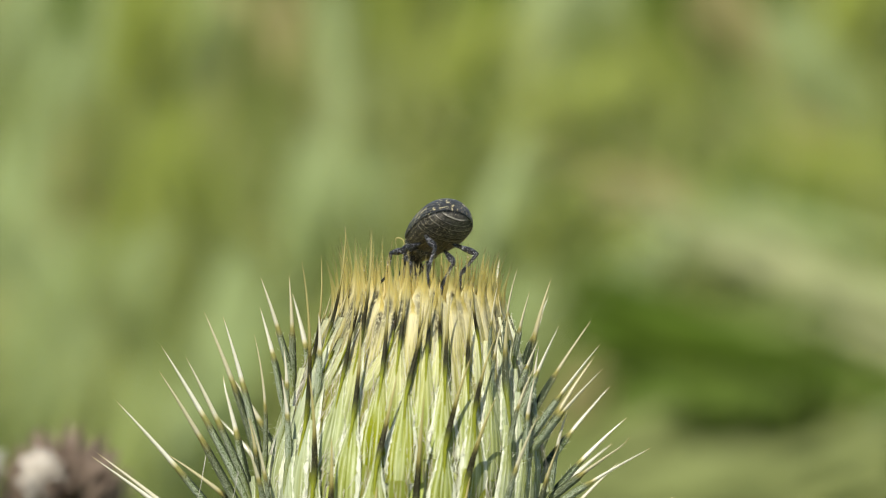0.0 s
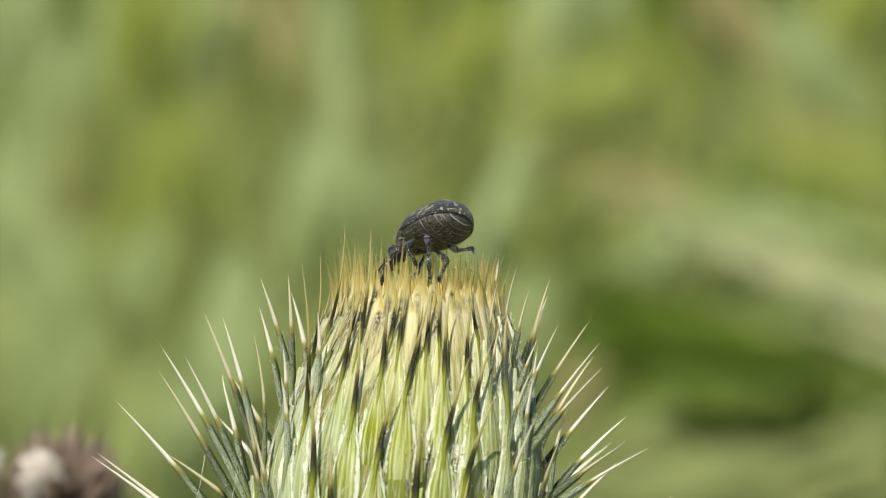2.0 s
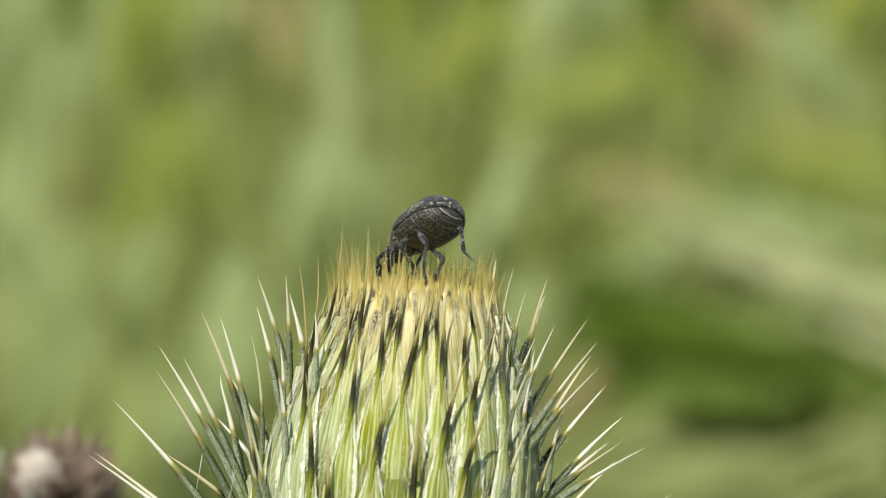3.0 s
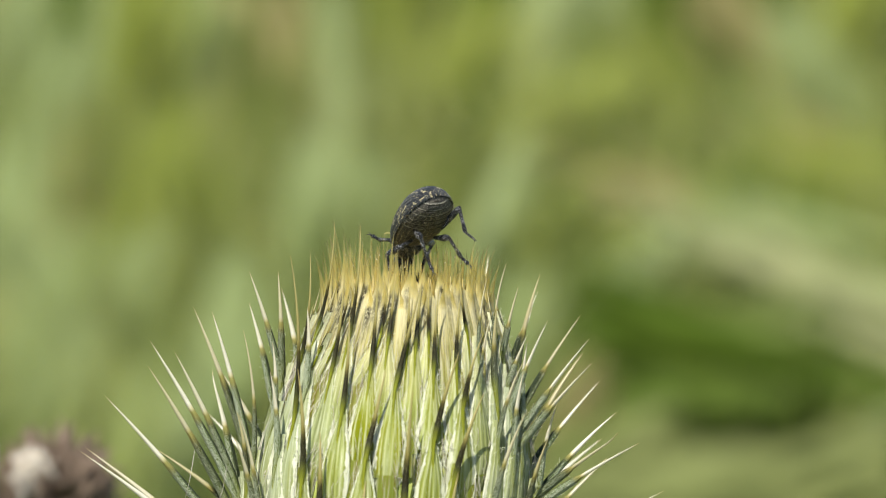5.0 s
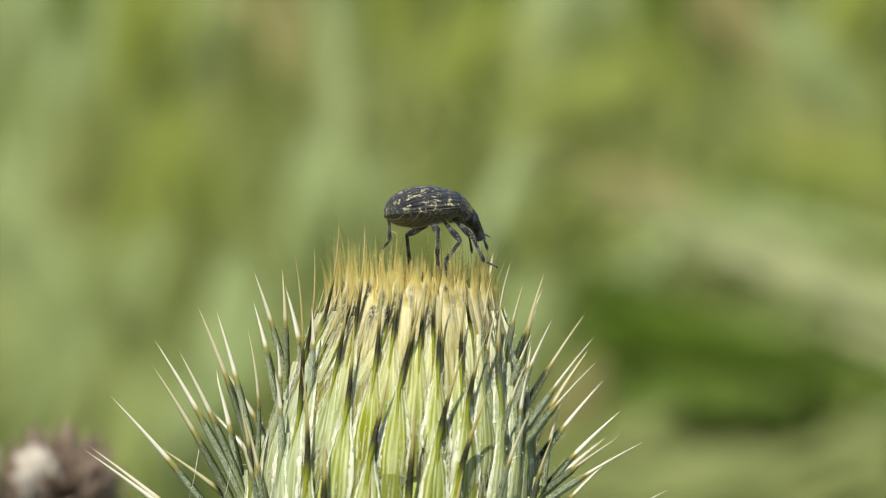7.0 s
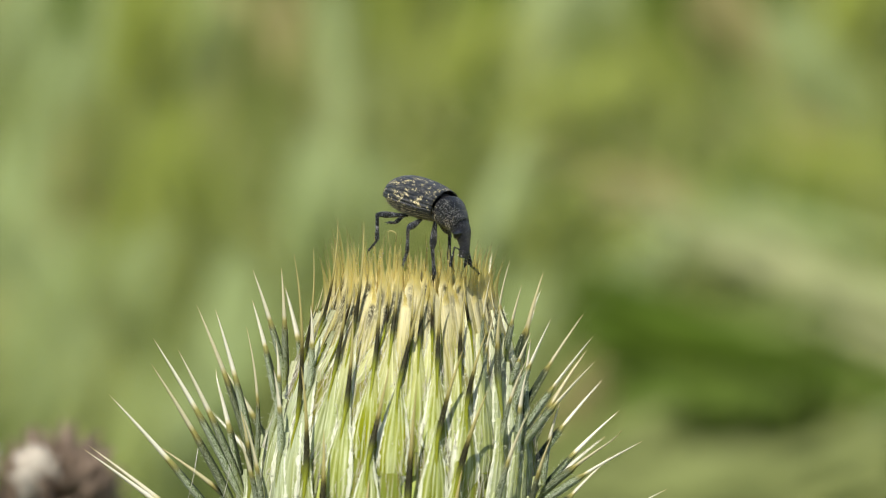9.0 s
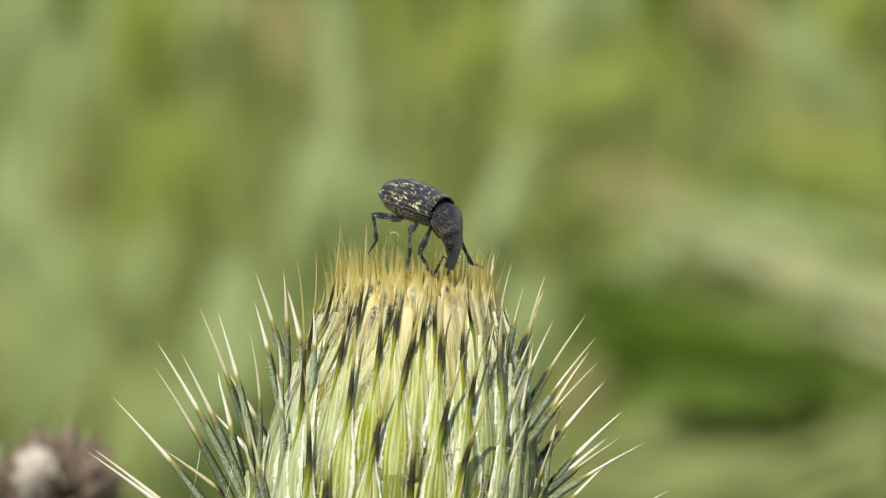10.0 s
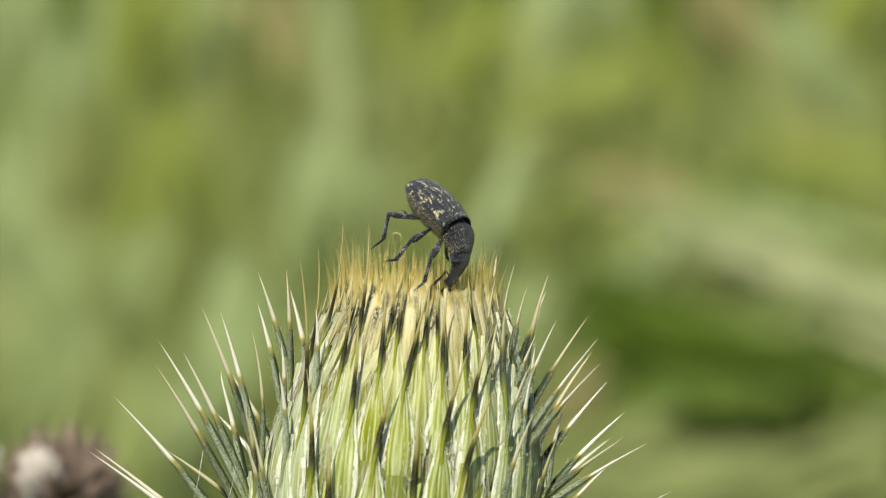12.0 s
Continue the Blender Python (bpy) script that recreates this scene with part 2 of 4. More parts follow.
def venter_material(name, dark, pale, rough, scale):
    """Belly plates: brownish black, mottled with grey down, each with a thin fringe of pale hairs along its edge."""
    m, t, b, add = material(name, rough)
    b.inputs["Specular IOR Level"].default_value = 0.6
    g, broad = noise_tex(t, scale, 2, 0.6), noise_tex(t, scale * 0.35, 3, 0.65)
    plate = attribute(t, "plate")
    fringe = ramp(t, plate, [(0.0, (0.9,) * 3), (0.08, (0,) * 3), (0.74, (0,) * 3), (0.93, (1.0,) * 3)])
    fringe = maths(t, "MULTIPLY", fringe, ramp(t, maths(t, "ADD", maths(t, "MULTIPLY", g, 0.6), maths(t, "MULTIPLY", broad, 0.4)), [(0.42, (0.1,) * 3), (0.52, (1,) * 3)]))
    c = mixed(t, ramp(t, broad, [(0.42, (0,) * 3), (0.62, (1,) * 3)]), dark, (0.115, 0.102, 0.085))
    f = maths(t, "MAXIMUM", fringe, ramp(t, g, [(0.60, (0,) * 3), (0.67, (0.6,) * 3)]))
    colour(t, b, mixed(t, f, c, pale))
    bump(t, b, maths(t, "ADD", g, plate), 1.0, 0.00010)
    return m


def plant_material(name, stops, rough=0.6, translucent=0.25, scale=3.0, patch=1.3):
    """Leaves and grass: tone by island, with broad drifts over the meadow."""
    m, t, b, add = material(name, rough, translucent=translucent)
    b.inputs["Specular IOR Level"].default_value = 0.2
    g = t.nodes.new("ShaderNodeNewGeometry")
    f = maths(t, "ADD", maths(t, "MULTIPLY", g.outputs["Random Per Island"], 0.4), maths(t, "MULTIPLY", noise_tex(t, patch, 2, 0.5), 0.6))
    colour(t, b, ramp(t, f, stops))
    return m


BRACT, SPINE, AWN, INNER, FLESH, ELYTRA = bract_material(), spine_material(), awn_material(), inner_material(), cup_material(), elytra_material()
CHITIN = chitin_material("chitin", (0.016, 0.017, 0.021), (0.36, 0.35, 0.31), 0.772, 0.24, 11500)
VENTER = venter_material("venter", (0.022, 0.018, 0.015), (0.56, 0.52, 0.44), 0.34, 9500)
LEGS = chitin_material("leg", (0.017, 0.018, 0.023), (0.58, 0.58, 0.60), 0.755, 0.20, 14000)
SNOUT = chitin_material("snout", (0.011, 0.011, 0.014), (0.16, 0.16, 0.17), 0.80, 0.22, 12000)
EYEBALL, eye_tree, eye_shader, eye_add = material("eye", 0.13, coat=0.8)
eye_tree.links.new(ramp(eye_tree, noise_tex(eye_tree, 9000, 2), [(0.3, (0.003, 0.003, 0.004)), (0.7, (0.008, 0.008, 0.010))]), eye_shader.inputs["Base Color"])
STEM = plant_material("stem", [(0.2, (0.16, 0.22, 0.07)), (0.8, (0.30, 0.36, 0.16))], scale=200)
GRASS = plant_material("grass", [(0.25, (0.15, 0.20, 0.042)), (0.45, (0.25, 0.30, 0.075)), (0.60, (0.31, 0.34, 0.105)), (0.78, (0.37, 0.38, 0.15))])
DARK = plant_material("dark_leaf", [(0.2, (0.042, 0.082, 0.001)), (0.8, (0.078, 0.125, 0.003))])
MID = plant_material("mid_leaf", [(0.2, (0.085, 0.125, 0.018)), (0.8, (0.14, 0.18, 0.035))])
OLIVE = plant_material("olive_leaf", [(0.2, (0.16, 0.19, 0.05)), (0.8, (0.22, 0.25, 0.085))])
SAGE = plant_material("sage_leaf", [(0.2, (0.27, 0.34, 0.13)), (0.8, (0.36, 0.42, 0.19))])
LIME = plant_material("lime_leaf", [(0.2, (0.21, 0.255, 0.036)), (0.8, (0.27, 0.31, 0.062))])
STRAW = plant_material("straw", [(0.2, (0.32, 0.35, 0.16)), (0.8, (0.39, 0.40, 0.20))])
BUFF = plant_material("dry_stalk", [(0.2, (0.29, 0.26, 0.105)), (0.8, (0.35, 0.305, 0.13))])
BROWN = plant_material("withered", [(0.2, (0.14, 0.10, 0.075)), (0.8, (0.33, 0.25, 0.19))], scale=300)
FLORET = plant_material("floret", [(0.2, (0.60, 0.48, 0.17)), (0.8, (0.82, 0.74, 0.38))], 0.45, 0.5)
BUFF_HAIR = plant_material("buff_hair", [(0.2, (0.34, 0.29, 0.17)), (0.8, (0.60, 0.54, 0.38))], 0.4, 0.3, scale=300)
FLUFF = plant_material("fluff", [(0.2, (0.62, 0.56, 0.48)), (0.8, (0.80, 0.76, 0.68))], scale=300)


def ground_material():
    m, t, b, add = material("ground", 0.9)
    c = ramp(t, noise_tex(t, 1.2, 5), [(0.3, (0.07, 0.10, 0.025)), (0.55, (0.16, 0.20, 0.06)), (0.75, (0.24, 0.24, 0.11))])
    colour(t, b, mixed(t, maths(t, "MULTIPLY", noise_tex(t, 40, 4), 0.5), c, (0.12, 0.10, 0.06)))
    bump(t, b, noise_tex(t, 60), 0.8, 0.02)
    return m


# ---- mesh helpers ----
def mesh_of(name, verts, faces, mat, smooth=True, **attributes):
    me = bpy.data.meshes.new(name)
    me.from_pydata([tuple(v) for v in verts], [], faces)
    me.materials.append(mat)
    if smooth:
        me.polygons.foreach_set("use_smooth", [True] * len(me.polygons))
    for k, v in attributes.items():
        me.attributes.new(k, "FLOAT", "POINT").data.foreach_set("value", v)
    me.update()
    return me


def part(name, me, parent, label="", m=None):
    ob = new(name, me)
    ob.parent = parent
    if m is not None:
        ob.matrix_basis = m
    return tagged(ob, label=label)


def tube(points, radii, sides=8, flat=1.0, ups=None, caps=True):
    """Vertices, faces and the along value of a tapered tube; flat squeezes it along the up side."""
    verts, faces, along = [], [], []
    n = len(points)
    for i, p in enumerate(points):
        p = Vector(p)
        d = (Vector(points[min(i + 1, n - 1)]) - Vector(points[max(i - 1, 0)])).normalized()
        up = Vector(ups[i]) if ups else (Vector((0, 0, 1)) if abs(d.z) < 0.9 else Vector((0, 1, 0)))
        x = d.cross(up).normalized()
        z = x.cross(d).normalized()
        for j in range(sides):
            q = 2 * math.pi * j / sides
            verts.append(p + radii[i] * (math.cos(q) * x + flat * math.sin(q) * z))
            along.append(i / (n - 1))
    for i in range(n - 1):
        for j in range(sides):
            a, b = i * sides + j, i * sides + (j + 1) % sides
            faces.append((a, b, b + sides, a + sides))
    if caps:
        faces.append(tuple(range(sides))[::-1])
        faces.append(tuple(range((n - 1) * sides, n * sides)))
    return verts, faces, along


# ---- sway of the plant: seconds and plan steps, sideways and up or down ----
SWAY_FIRST = [(0, 0), (0.1, 0), (0.2, -2), (0.3, -2), (0.4, 0), (0.5, 1.5), (0.6, 5), (0.7, 5.5), (0.8, 4), (0.9, 7), (1.0, 10.5), (1.1, 6), (1.2, -4), (1.3, -6), (1.4, -1), (1.5, 3),
              (1.6, 9), (1.7, 12), (1.8, 11), (1.9, 7), (2.0, -1.5), (2.1, -10), (2.2, -14), (2.3, -6), (2.4, 8), (2.5, 15.4), (2.6, 7), (2.7, -10), (2.8, -18.5), (2.9, -18), (3.0, -6), (3.1, 9), (3.2, 9)]
SWAY_SECOND = [(3.7, -6), (4.1, -14), (4.5, -4), (4.8, -8), (4.9, -14), (5.0, -19.5), (5.2, -15), (5.4, -17), (5.5, -17.5), (5.6, -15.5), (5.8, -12), (6.0, -18), (6.1, -18.5), (6.2, -16), (6.3, -10),
               (6.4, -8), (6.5, -7.5), (6.6, -11), (6.7, -16), (6.8, -17), (6.9, -16), (7.0, -12), (7.1, -8), (7.2, -7)]
SWAY_THIRD = [(7.7, -14), (8.2, -9), (8.8, -12.5), (9.0, -13.5), (9.2, -12), (9.4, -13), (9.5, -13.3), (9.6, -13), (9.8, -16), (9.9, -14), (10.0, -9.5), (10.1, -8), (10.2, -11), (10.4, -16), (10.5, -13.3),
              (10.6, -11), (10.8, -13.5), (11.0, -15.4), (11.1, -12), (11.2, -11), (11.4, -12), (11.5, -13), (11.7, -12), (11.8, -9.5), (11.9, -8), (12.0, -4.6)]
RISE = [(0, 0), (0.5, 1.3), (1, 0), (1.5, -1.5), (2, -1.2), (3, -2.5), (3.9, -6), (5, -8.8), (6, -8), (6.5, -9), (7, -11), (9, -12.3), (9.5, -11), (10, -9.7), (11, -10.5), (11.5, -9), (12, -8.8)]


def between(rows, t):
    """The row's values at t, eased from row to row by a cubic through the neighbours."""
    ts = [r[0] for r in rows]
    if t <= ts[0]:
        return np.array(rows[0][1:], float)
    if t >= ts[-1]:
        return np.array(rows[-1][1:], float)
    i = max(j for j in range(len(ts)) if ts[j] <= t)
    p = [np.array(rows[min(max(j, 0), len(rows) - 1)][1:], float) for j in (i - 1, i, i + 1, i + 2)]
    q = [ts[min(max(j, 0), len(ts) - 1)] for j in (i - 1, i, i + 1, i + 2)]
    h = q[2] - q[1]
    s = (t - q[1]) / h

    def slope(a, b, c, ta, tb, tc):
        if tb == ta or tc == tb:
            return np.zeros_like(b)
        l, r = (b - a) / (tb - ta), (c - b) / (tc - tb)
        return np.where(l * r > 0, 2 * l * r / np.where(abs(l + r) < 1e-9, 1, l + r), 0)
    m1, m2 = slope(p[0], p[1], p[2], q[0], q[1], q[2]), slope(p[1], p[2], p[3], q[1], q[2], q[3])
    return (2 * s**3 - 3 * s**2 + 1) * p[1] + (s**3 - 2 * s**2 + s) * h * m1 + (3 * s**2 - 2 * s**3) * p[2] + (s**3 - s**2) * h * m2


TIMES = [i / 10 for i in range(121)]
SWAY = [(t, between(SWAY_FIRST + SWAY_SECOND + SWAY_THIRD, t)[0], between(RISE, t)[0]) for t in TIMES]

# ---- ground and meadow ----
def ground():
    n, size = 60, 600.0
    g = [(-1 if v < 0 else 1) * (abs(v) ** 3) * size for v in np.linspace(-1, 1, n + 1)]
    verts = [(x, y, 0.0 if x * x + y * y > 900 else 0.02 * noise.noise((x * 0.8, y * 0.8, 3))) for y in g for x in g]
    faces = [(j * (n + 1) + i, j * (n + 1) + i + 1, (j + 1) * (n + 1) + i + 1, (j + 1) * (n + 1) + i) for j in range(n) for i in range(n)]
    ob = new("ground", mesh_of("ground", verts, faces, ground_material()))
    tagged(ob, "green grassy meadow soil out of focus", "ground", kind="structure")


def blades(rng, places, height, width, lean):
    """Grass blades: bent tapering strips."""
    verts, faces = [], []
    for x, y in places:
        q, h, w = rng.uniform(0, 6.28), height * rng.uniform(0.6, 1.2), width * rng.uniform(0.6, 1.3)
        d, s = Vector((math.cos(q), math.sin(q), 0)), Vector((-math.sin(q), math.cos(q), 0))
        l = lean * rng.uniform(0.2, 1.4)
        i = len(verts)
        for k, ww in ((0, 1.0), (0.55, 0.85), (1.0, 0.06)):
            c = Vector((x, y, -0.02)) + Vector((0, 0, h * k)) * (1 - 0.25 * l * k) + d * h * l * k * k
            verts += [c - s * w * ww / 2, c + s * w * ww / 2]
        faces += [(i, i + 1, i + 3, i + 2), (i + 2, i + 3, i + 5, i + 4)]
    return verts, faces


def meadow():
    rng = random.Random(5)
    places = []
    while len(places) < 26000:
        y = 1.3 + 8.5 * rng.random() ** 1.2
        places.append((rng.uniform(-1, 1) * (0.45 + 0.22 * y), y))
    v, f = blades(rng, places, 0.34, 0.009, 0.5)
    wide = []
    while len(wide) < 60000:
        x, y = rng.uniform(-7, 7), rng.uniform(-5, 11)
        if y < 1.3 or abs(x) > 0.45 + 0.22 * y:
            wide.append((x, y))
    v2, f2 = blades(rng, wide, 0.34, 0.022, 0.5)
    f += [tuple(q + len(v) for q in fc) for fc in f2]
    v += v2
    tagged(new("meadow_grass", mesh_of("meadow_grass", v, f, GRASS)), "soft green and olive meadow grass far out of focus", "grass", kind="stuff")


def tuft(rng, verts, faces, x, y, half, wide, angle, d, count, width):
    """Long leaves side by side, from the ground up through a slanting patch round (x, y)."""
    k = d / DIST * U
    for _ in range(count):
        q = radians(angle + rng.gauss(0, 7))
        o = rng.gauss(0, 0.5) * wide
        h = half * rng.uniform(0.5, 1.7)
        cx, cy = x + o * math.cos(q), y + o * math.sin(q) + rng.gauss(0, 0.2) * half
        dd = d + rng.uniform(-0.2, 0.2)
        ends = [far(cx - math.sin(q) * h, cy + math.cos(q) * h, dd), far(cx, cy, dd), far(cx + math.sin(q) * h, cy - math.cos(q) * h, dd)]
        if ends[0].z > ends[2].z:
            ends.reverse()
        foot = Vector((ends[0].x + rng.uniform(-0.03, 0.03), ends[0].y + rng.uniform(0, 0.1), -0.02))
        n = Vector((rng.gauss(-0.3, 0.4), -0.8, rng.uniform(0.2, 1.0)))
        i = len(verts)
        w = width * rng.uniform(0.6, 1.4)
        for p, ww in ((foot, 0.15), (ends[0], 0.55), (ends[1], 1.0), (ends[2], 0.25)):
            s = (ends[2] - ends[0]).cross(n).normalized()
            verts += [p - s * w * ww / 2, p + s * w * ww / 2]
        faces += [(i + j, i + j + 1, i + j + 3, i + j + 2) for j in (0, 2, 4)]


def stalk(name, x0, y0, x1, y1, d, thick, mat, label):
    """A dry stalk, from the ground up and leaning across, with short withered leaves."""
    a, b = far(x0, y0, d), far(x1, y1, d)
    low, high = (a, b) if a.z < b.z else (b, a)
    foot = Vector((low.x + (low.x - high.x) * 0.2, low.y, -0.02))
    ob = new(name, None)
    tagged(ob, label, "stalk", group="stalks behind the bud")
    v, f, _ = tube([foot, foot.lerp(low, 0.6), low, low.lerp(high, 0.5), high], [thick] * 4 + [thick * 0.5], 8)
    part("stem", mesh_of("stem", v, f, mat), ob)
    rng = random.Random(int(x0))
    for i in range(7):
        p = low.lerp(high, (i + 0.5) / 7)
        e = p + (high - low).normalized() * 0.10 + Vector((rng.uniform(-0.05, 0.05), rng.uniform(-0.05, 0.05), rng.uniform(-0.03, 0.05)))
        tv, tf, _ = tube([p, p.lerp(e, 0.5), e], [thick * 0.2, thick * 0.3, 0.001], 5)
        part("leaf", mesh_of("leaf", tv, tf, mat), ob)
    return ob


# patches of long leaves: x, y, half length, half width, angle from upright, distance
TUFTS_DARK = [(1180, 605, 110, 36, 108, 2.7), (1300, 655, 130, 40, 106, 2.7), (1275, 700, 90, 28, 95, 2.6), (1410, 705, 80, 24, 105, 2.8), (1200, 690, 80, 28, 92, 2.65), (1490, 690, 70, 26, 102, 2.8), (870, 35, 80, 45, 10, 5.4), (1215, 110, 90, 40, -25, 5.0), (130, 60, 110, 25, 5, 5.2), (1440, 385, 110, 32, 110, 4.0)]
TUFTS_SAGE = [(20, 180, 130, 45, 10, 5.0), (985, 90, 150, 60, 20, 5.2), (592, 320, 230, 22, 3, 4.2), (1460, 190, 110, 60, -30, 4.6), (330, 160, 140, 40, 5, 4.9), (80, 310, 150, 50, 8, 4.4)]
TUFTS_SAGE_NEAR = [(10, 480, 150, 60, 10, 3.6), (1500, 790, 110, 30, 60, 2.9), (1070, 500, 130, 22, 60, 3.4), (1440, 500, 200, 24, 119, 3.3), (900, 640, 110, 60, 30, 3.2), (860, 440, 110, 24, 25, 3.6), (585, 430, 110, 38, 5, 3.7), (645, 420, 100, 30, 5, 3.7), (540, 450, 140, 40, 5, 3.6), (70, 620, 130, 60, 12, 3.2), (400, 620, 110, 45, 10, 2.9), (110, 720, 110, 60, 10, 3.0), (1500, 700, 80, 36, 100, 2.9), (330, 800, 130, 70, 18, 2.8), (230, 800, 120, 60, 14, 2.9), (210, 610, 130, 45, 10, 3.3), (60, 60, 130, 30, 6, 5.2), (185, 130, 150, 36, 6, 5.0)]
TUFTS_LIME = [(985, 390, 100, 16, 40, 3.9), (235, 160, 170, 50, 6, 4.8), (705, 95, 170, 42, 5, 5.0), (1510, 50, 110, 60, 20, 5.2), (940, 240, 130, 60, 55, 4.4), (260, 430, 150, 70, 15, 3.8), (1180, 190, 90, 50, -20, 4.8),
              (1490, 310, 110, 40, 105, 4.1), (820, 160, 110, 50, 25, 4.9), (1180, 420, 90, 40, 60, 3.8)]
TUFTS_MAUVE = [(520, 160, 120, 24, -12, 4.6), (1180, 370, 90, 18, 112, 3.7), (1310, 90, 130, 26, -28, 4.9), (1500, 290, 90, 22, 112, 4.2), (330, 20, 70, 20, 80, 5.5), (120, 420, 110, 30, 8, 4.0), (1040, 735, 60, 26, 30, 2.8), (1000, 820, 60, 24, 30, 2.7)]
TUFTS_MID = [(470, 330, 150, 15, 4, 4.3), (1090, 200, 120, 15, -22, 4.8), (1345, 250, 110, 15, -28, 4.6), (800, 290, 120, 14, 20, 4.4), (640, 180, 120, 10, 3, 4.9),
             (1400, 60, 90, 15, -25, 5.2), (1030, 520, 90, 20, 60, 3.3), (1330, 600, 110, 20, 80, 2.7), (1000, 800, 70, 34, 40, 2.65)]
TUFTS_STRAW = [(1330, 462, 80, 16, 118, 3.0), (1430, 512, 120, 28, 116, 2.95), (1540, 568, 120, 32, 116, 2.95)]
TUFTS_OLIVE = [(660, 330, 150, 16, 0, 4.2), (1440, 850, 90, 30, 72, 2.4), (1160, 800, 90, 22, 75, 2.6), (1330, 840, 100, 18, 78, 2.6), (1230, 890, 110, 45, 78, 2.3), (1050, 830, 80, 36, 60, 2.5)]


def background():
    ground()
    meadow()
    rng = random.Random(11)
    for name, rows, mat, label in (("dark_grass_tufts", TUFTS_DARK, DARK, "deep green grass leaves far out of focus"), ("grey_green_grass_tufts", TUFTS_SAGE + TUFTS_SAGE_NEAR, SAGE, "grey-green grass leaves far out of focus"),
                                   ("yellow_green_grass_tufts", TUFTS_LIME, LIME, "yellow-green grass leaves far out of focus"), ("olive_grass_tufts", TUFTS_OLIVE, OLIVE, "olive green grass leaves out of focus"), ("dry_grass_tufts", TUFTS_MAUVE, BUFF, "pinkish dry grass leaves far out of focus"), ("mid_green_grass_tufts", TUFTS_MID, MID, "darker green grass leaves far out of focus"), ("straw_tufts", TUFTS_STRAW, STRAW, "pale straw leaves leaning across the meadow, blurred")):
        v, f = [], []
        for x, y, half, wide, angle, d in rows:
            tuft(rng, v, f, x, y, half, wide * 0.95, angle, d, int((62 if mat is DARK else 50 if mat is LIME else 130 if mat is OLIVE else 48) * wide / 45), (0.0075 if mat is DARK else 0.0042) * d)
        tagged(new(name, mesh_of(name, v, f, mat, smooth=False)), label, "grass", kind="stuff")
    stalk("dry_stalk", 1150, 372, 1690, 650, 3.2, 0.010, STRAW, "pale dry stalk leaning across the meadow, blurred")
    stalk("dry_stalk", 1040, 300, 1330, 425, 3.5, 0.010, BUFF, "pinkish dry stalk leaning across the meadow, blurred")


# ---- the thistle bud ----
AXIS_TOP, AXIS_LOW = (745.0, 500.0), (706.0, 1000.0)
PROFILE = [(500, 122), (530, 138), (560, 150), (600, 166), (650, 184), (700, 200), (760, 220), (820, 238), (900, 252), (980, 252), (1060, 225), (1130, 160), (1165, 70)]


def axis_x(y):
    return AXIS_TOP[0] + (y - AXIS_TOP[1]) * (AXIS_LOW[0] - AXIS_TOP[0]) / (AXIS_LOW[1] - AXIS_TOP[1])


def radius(y):
    ys, rs = [p[0] for p in PROFILE], [p[1] for p in PROFILE]
    return float(np.interp(y, ys, rs))


def skin(y, az, off=0.0):
    """Plan point on the bud at height y, az degrees round it: 0 faces the lens, 90 to the right."""
    r, a = radius(y) + off, radians(az)
    return Vector((axis_x(y) + r * math.sin(a), y, -r * math.cos(a)))


def local(p):
    """Plan point into the bud's own space."""
    return Vector(((p[0] - 784) * U, p[2] * U, (441 - p[1]) * U))


def wool(verts, faces, along, across, rng, p, d, size, r=0.42):
    """One bent white hair from p along d, joined to the scale's mesh."""
    q = p + d * size * 0.5 + Vector((rng.gauss(0, 1), rng.gauss(0, 1), rng.gauss(0, 1))) * size * 0.16
    tv, tf, _ = tube([p, q, p + d * size], [r, r * 0.9, r * 0.5], 3, caps=False)
    o = len(verts)
    verts += tv
    faces += [tuple(k + o for k in fc) for fc in tf]
    along += [0.3] * len(tv)
    across += [1.3] * len(tv)


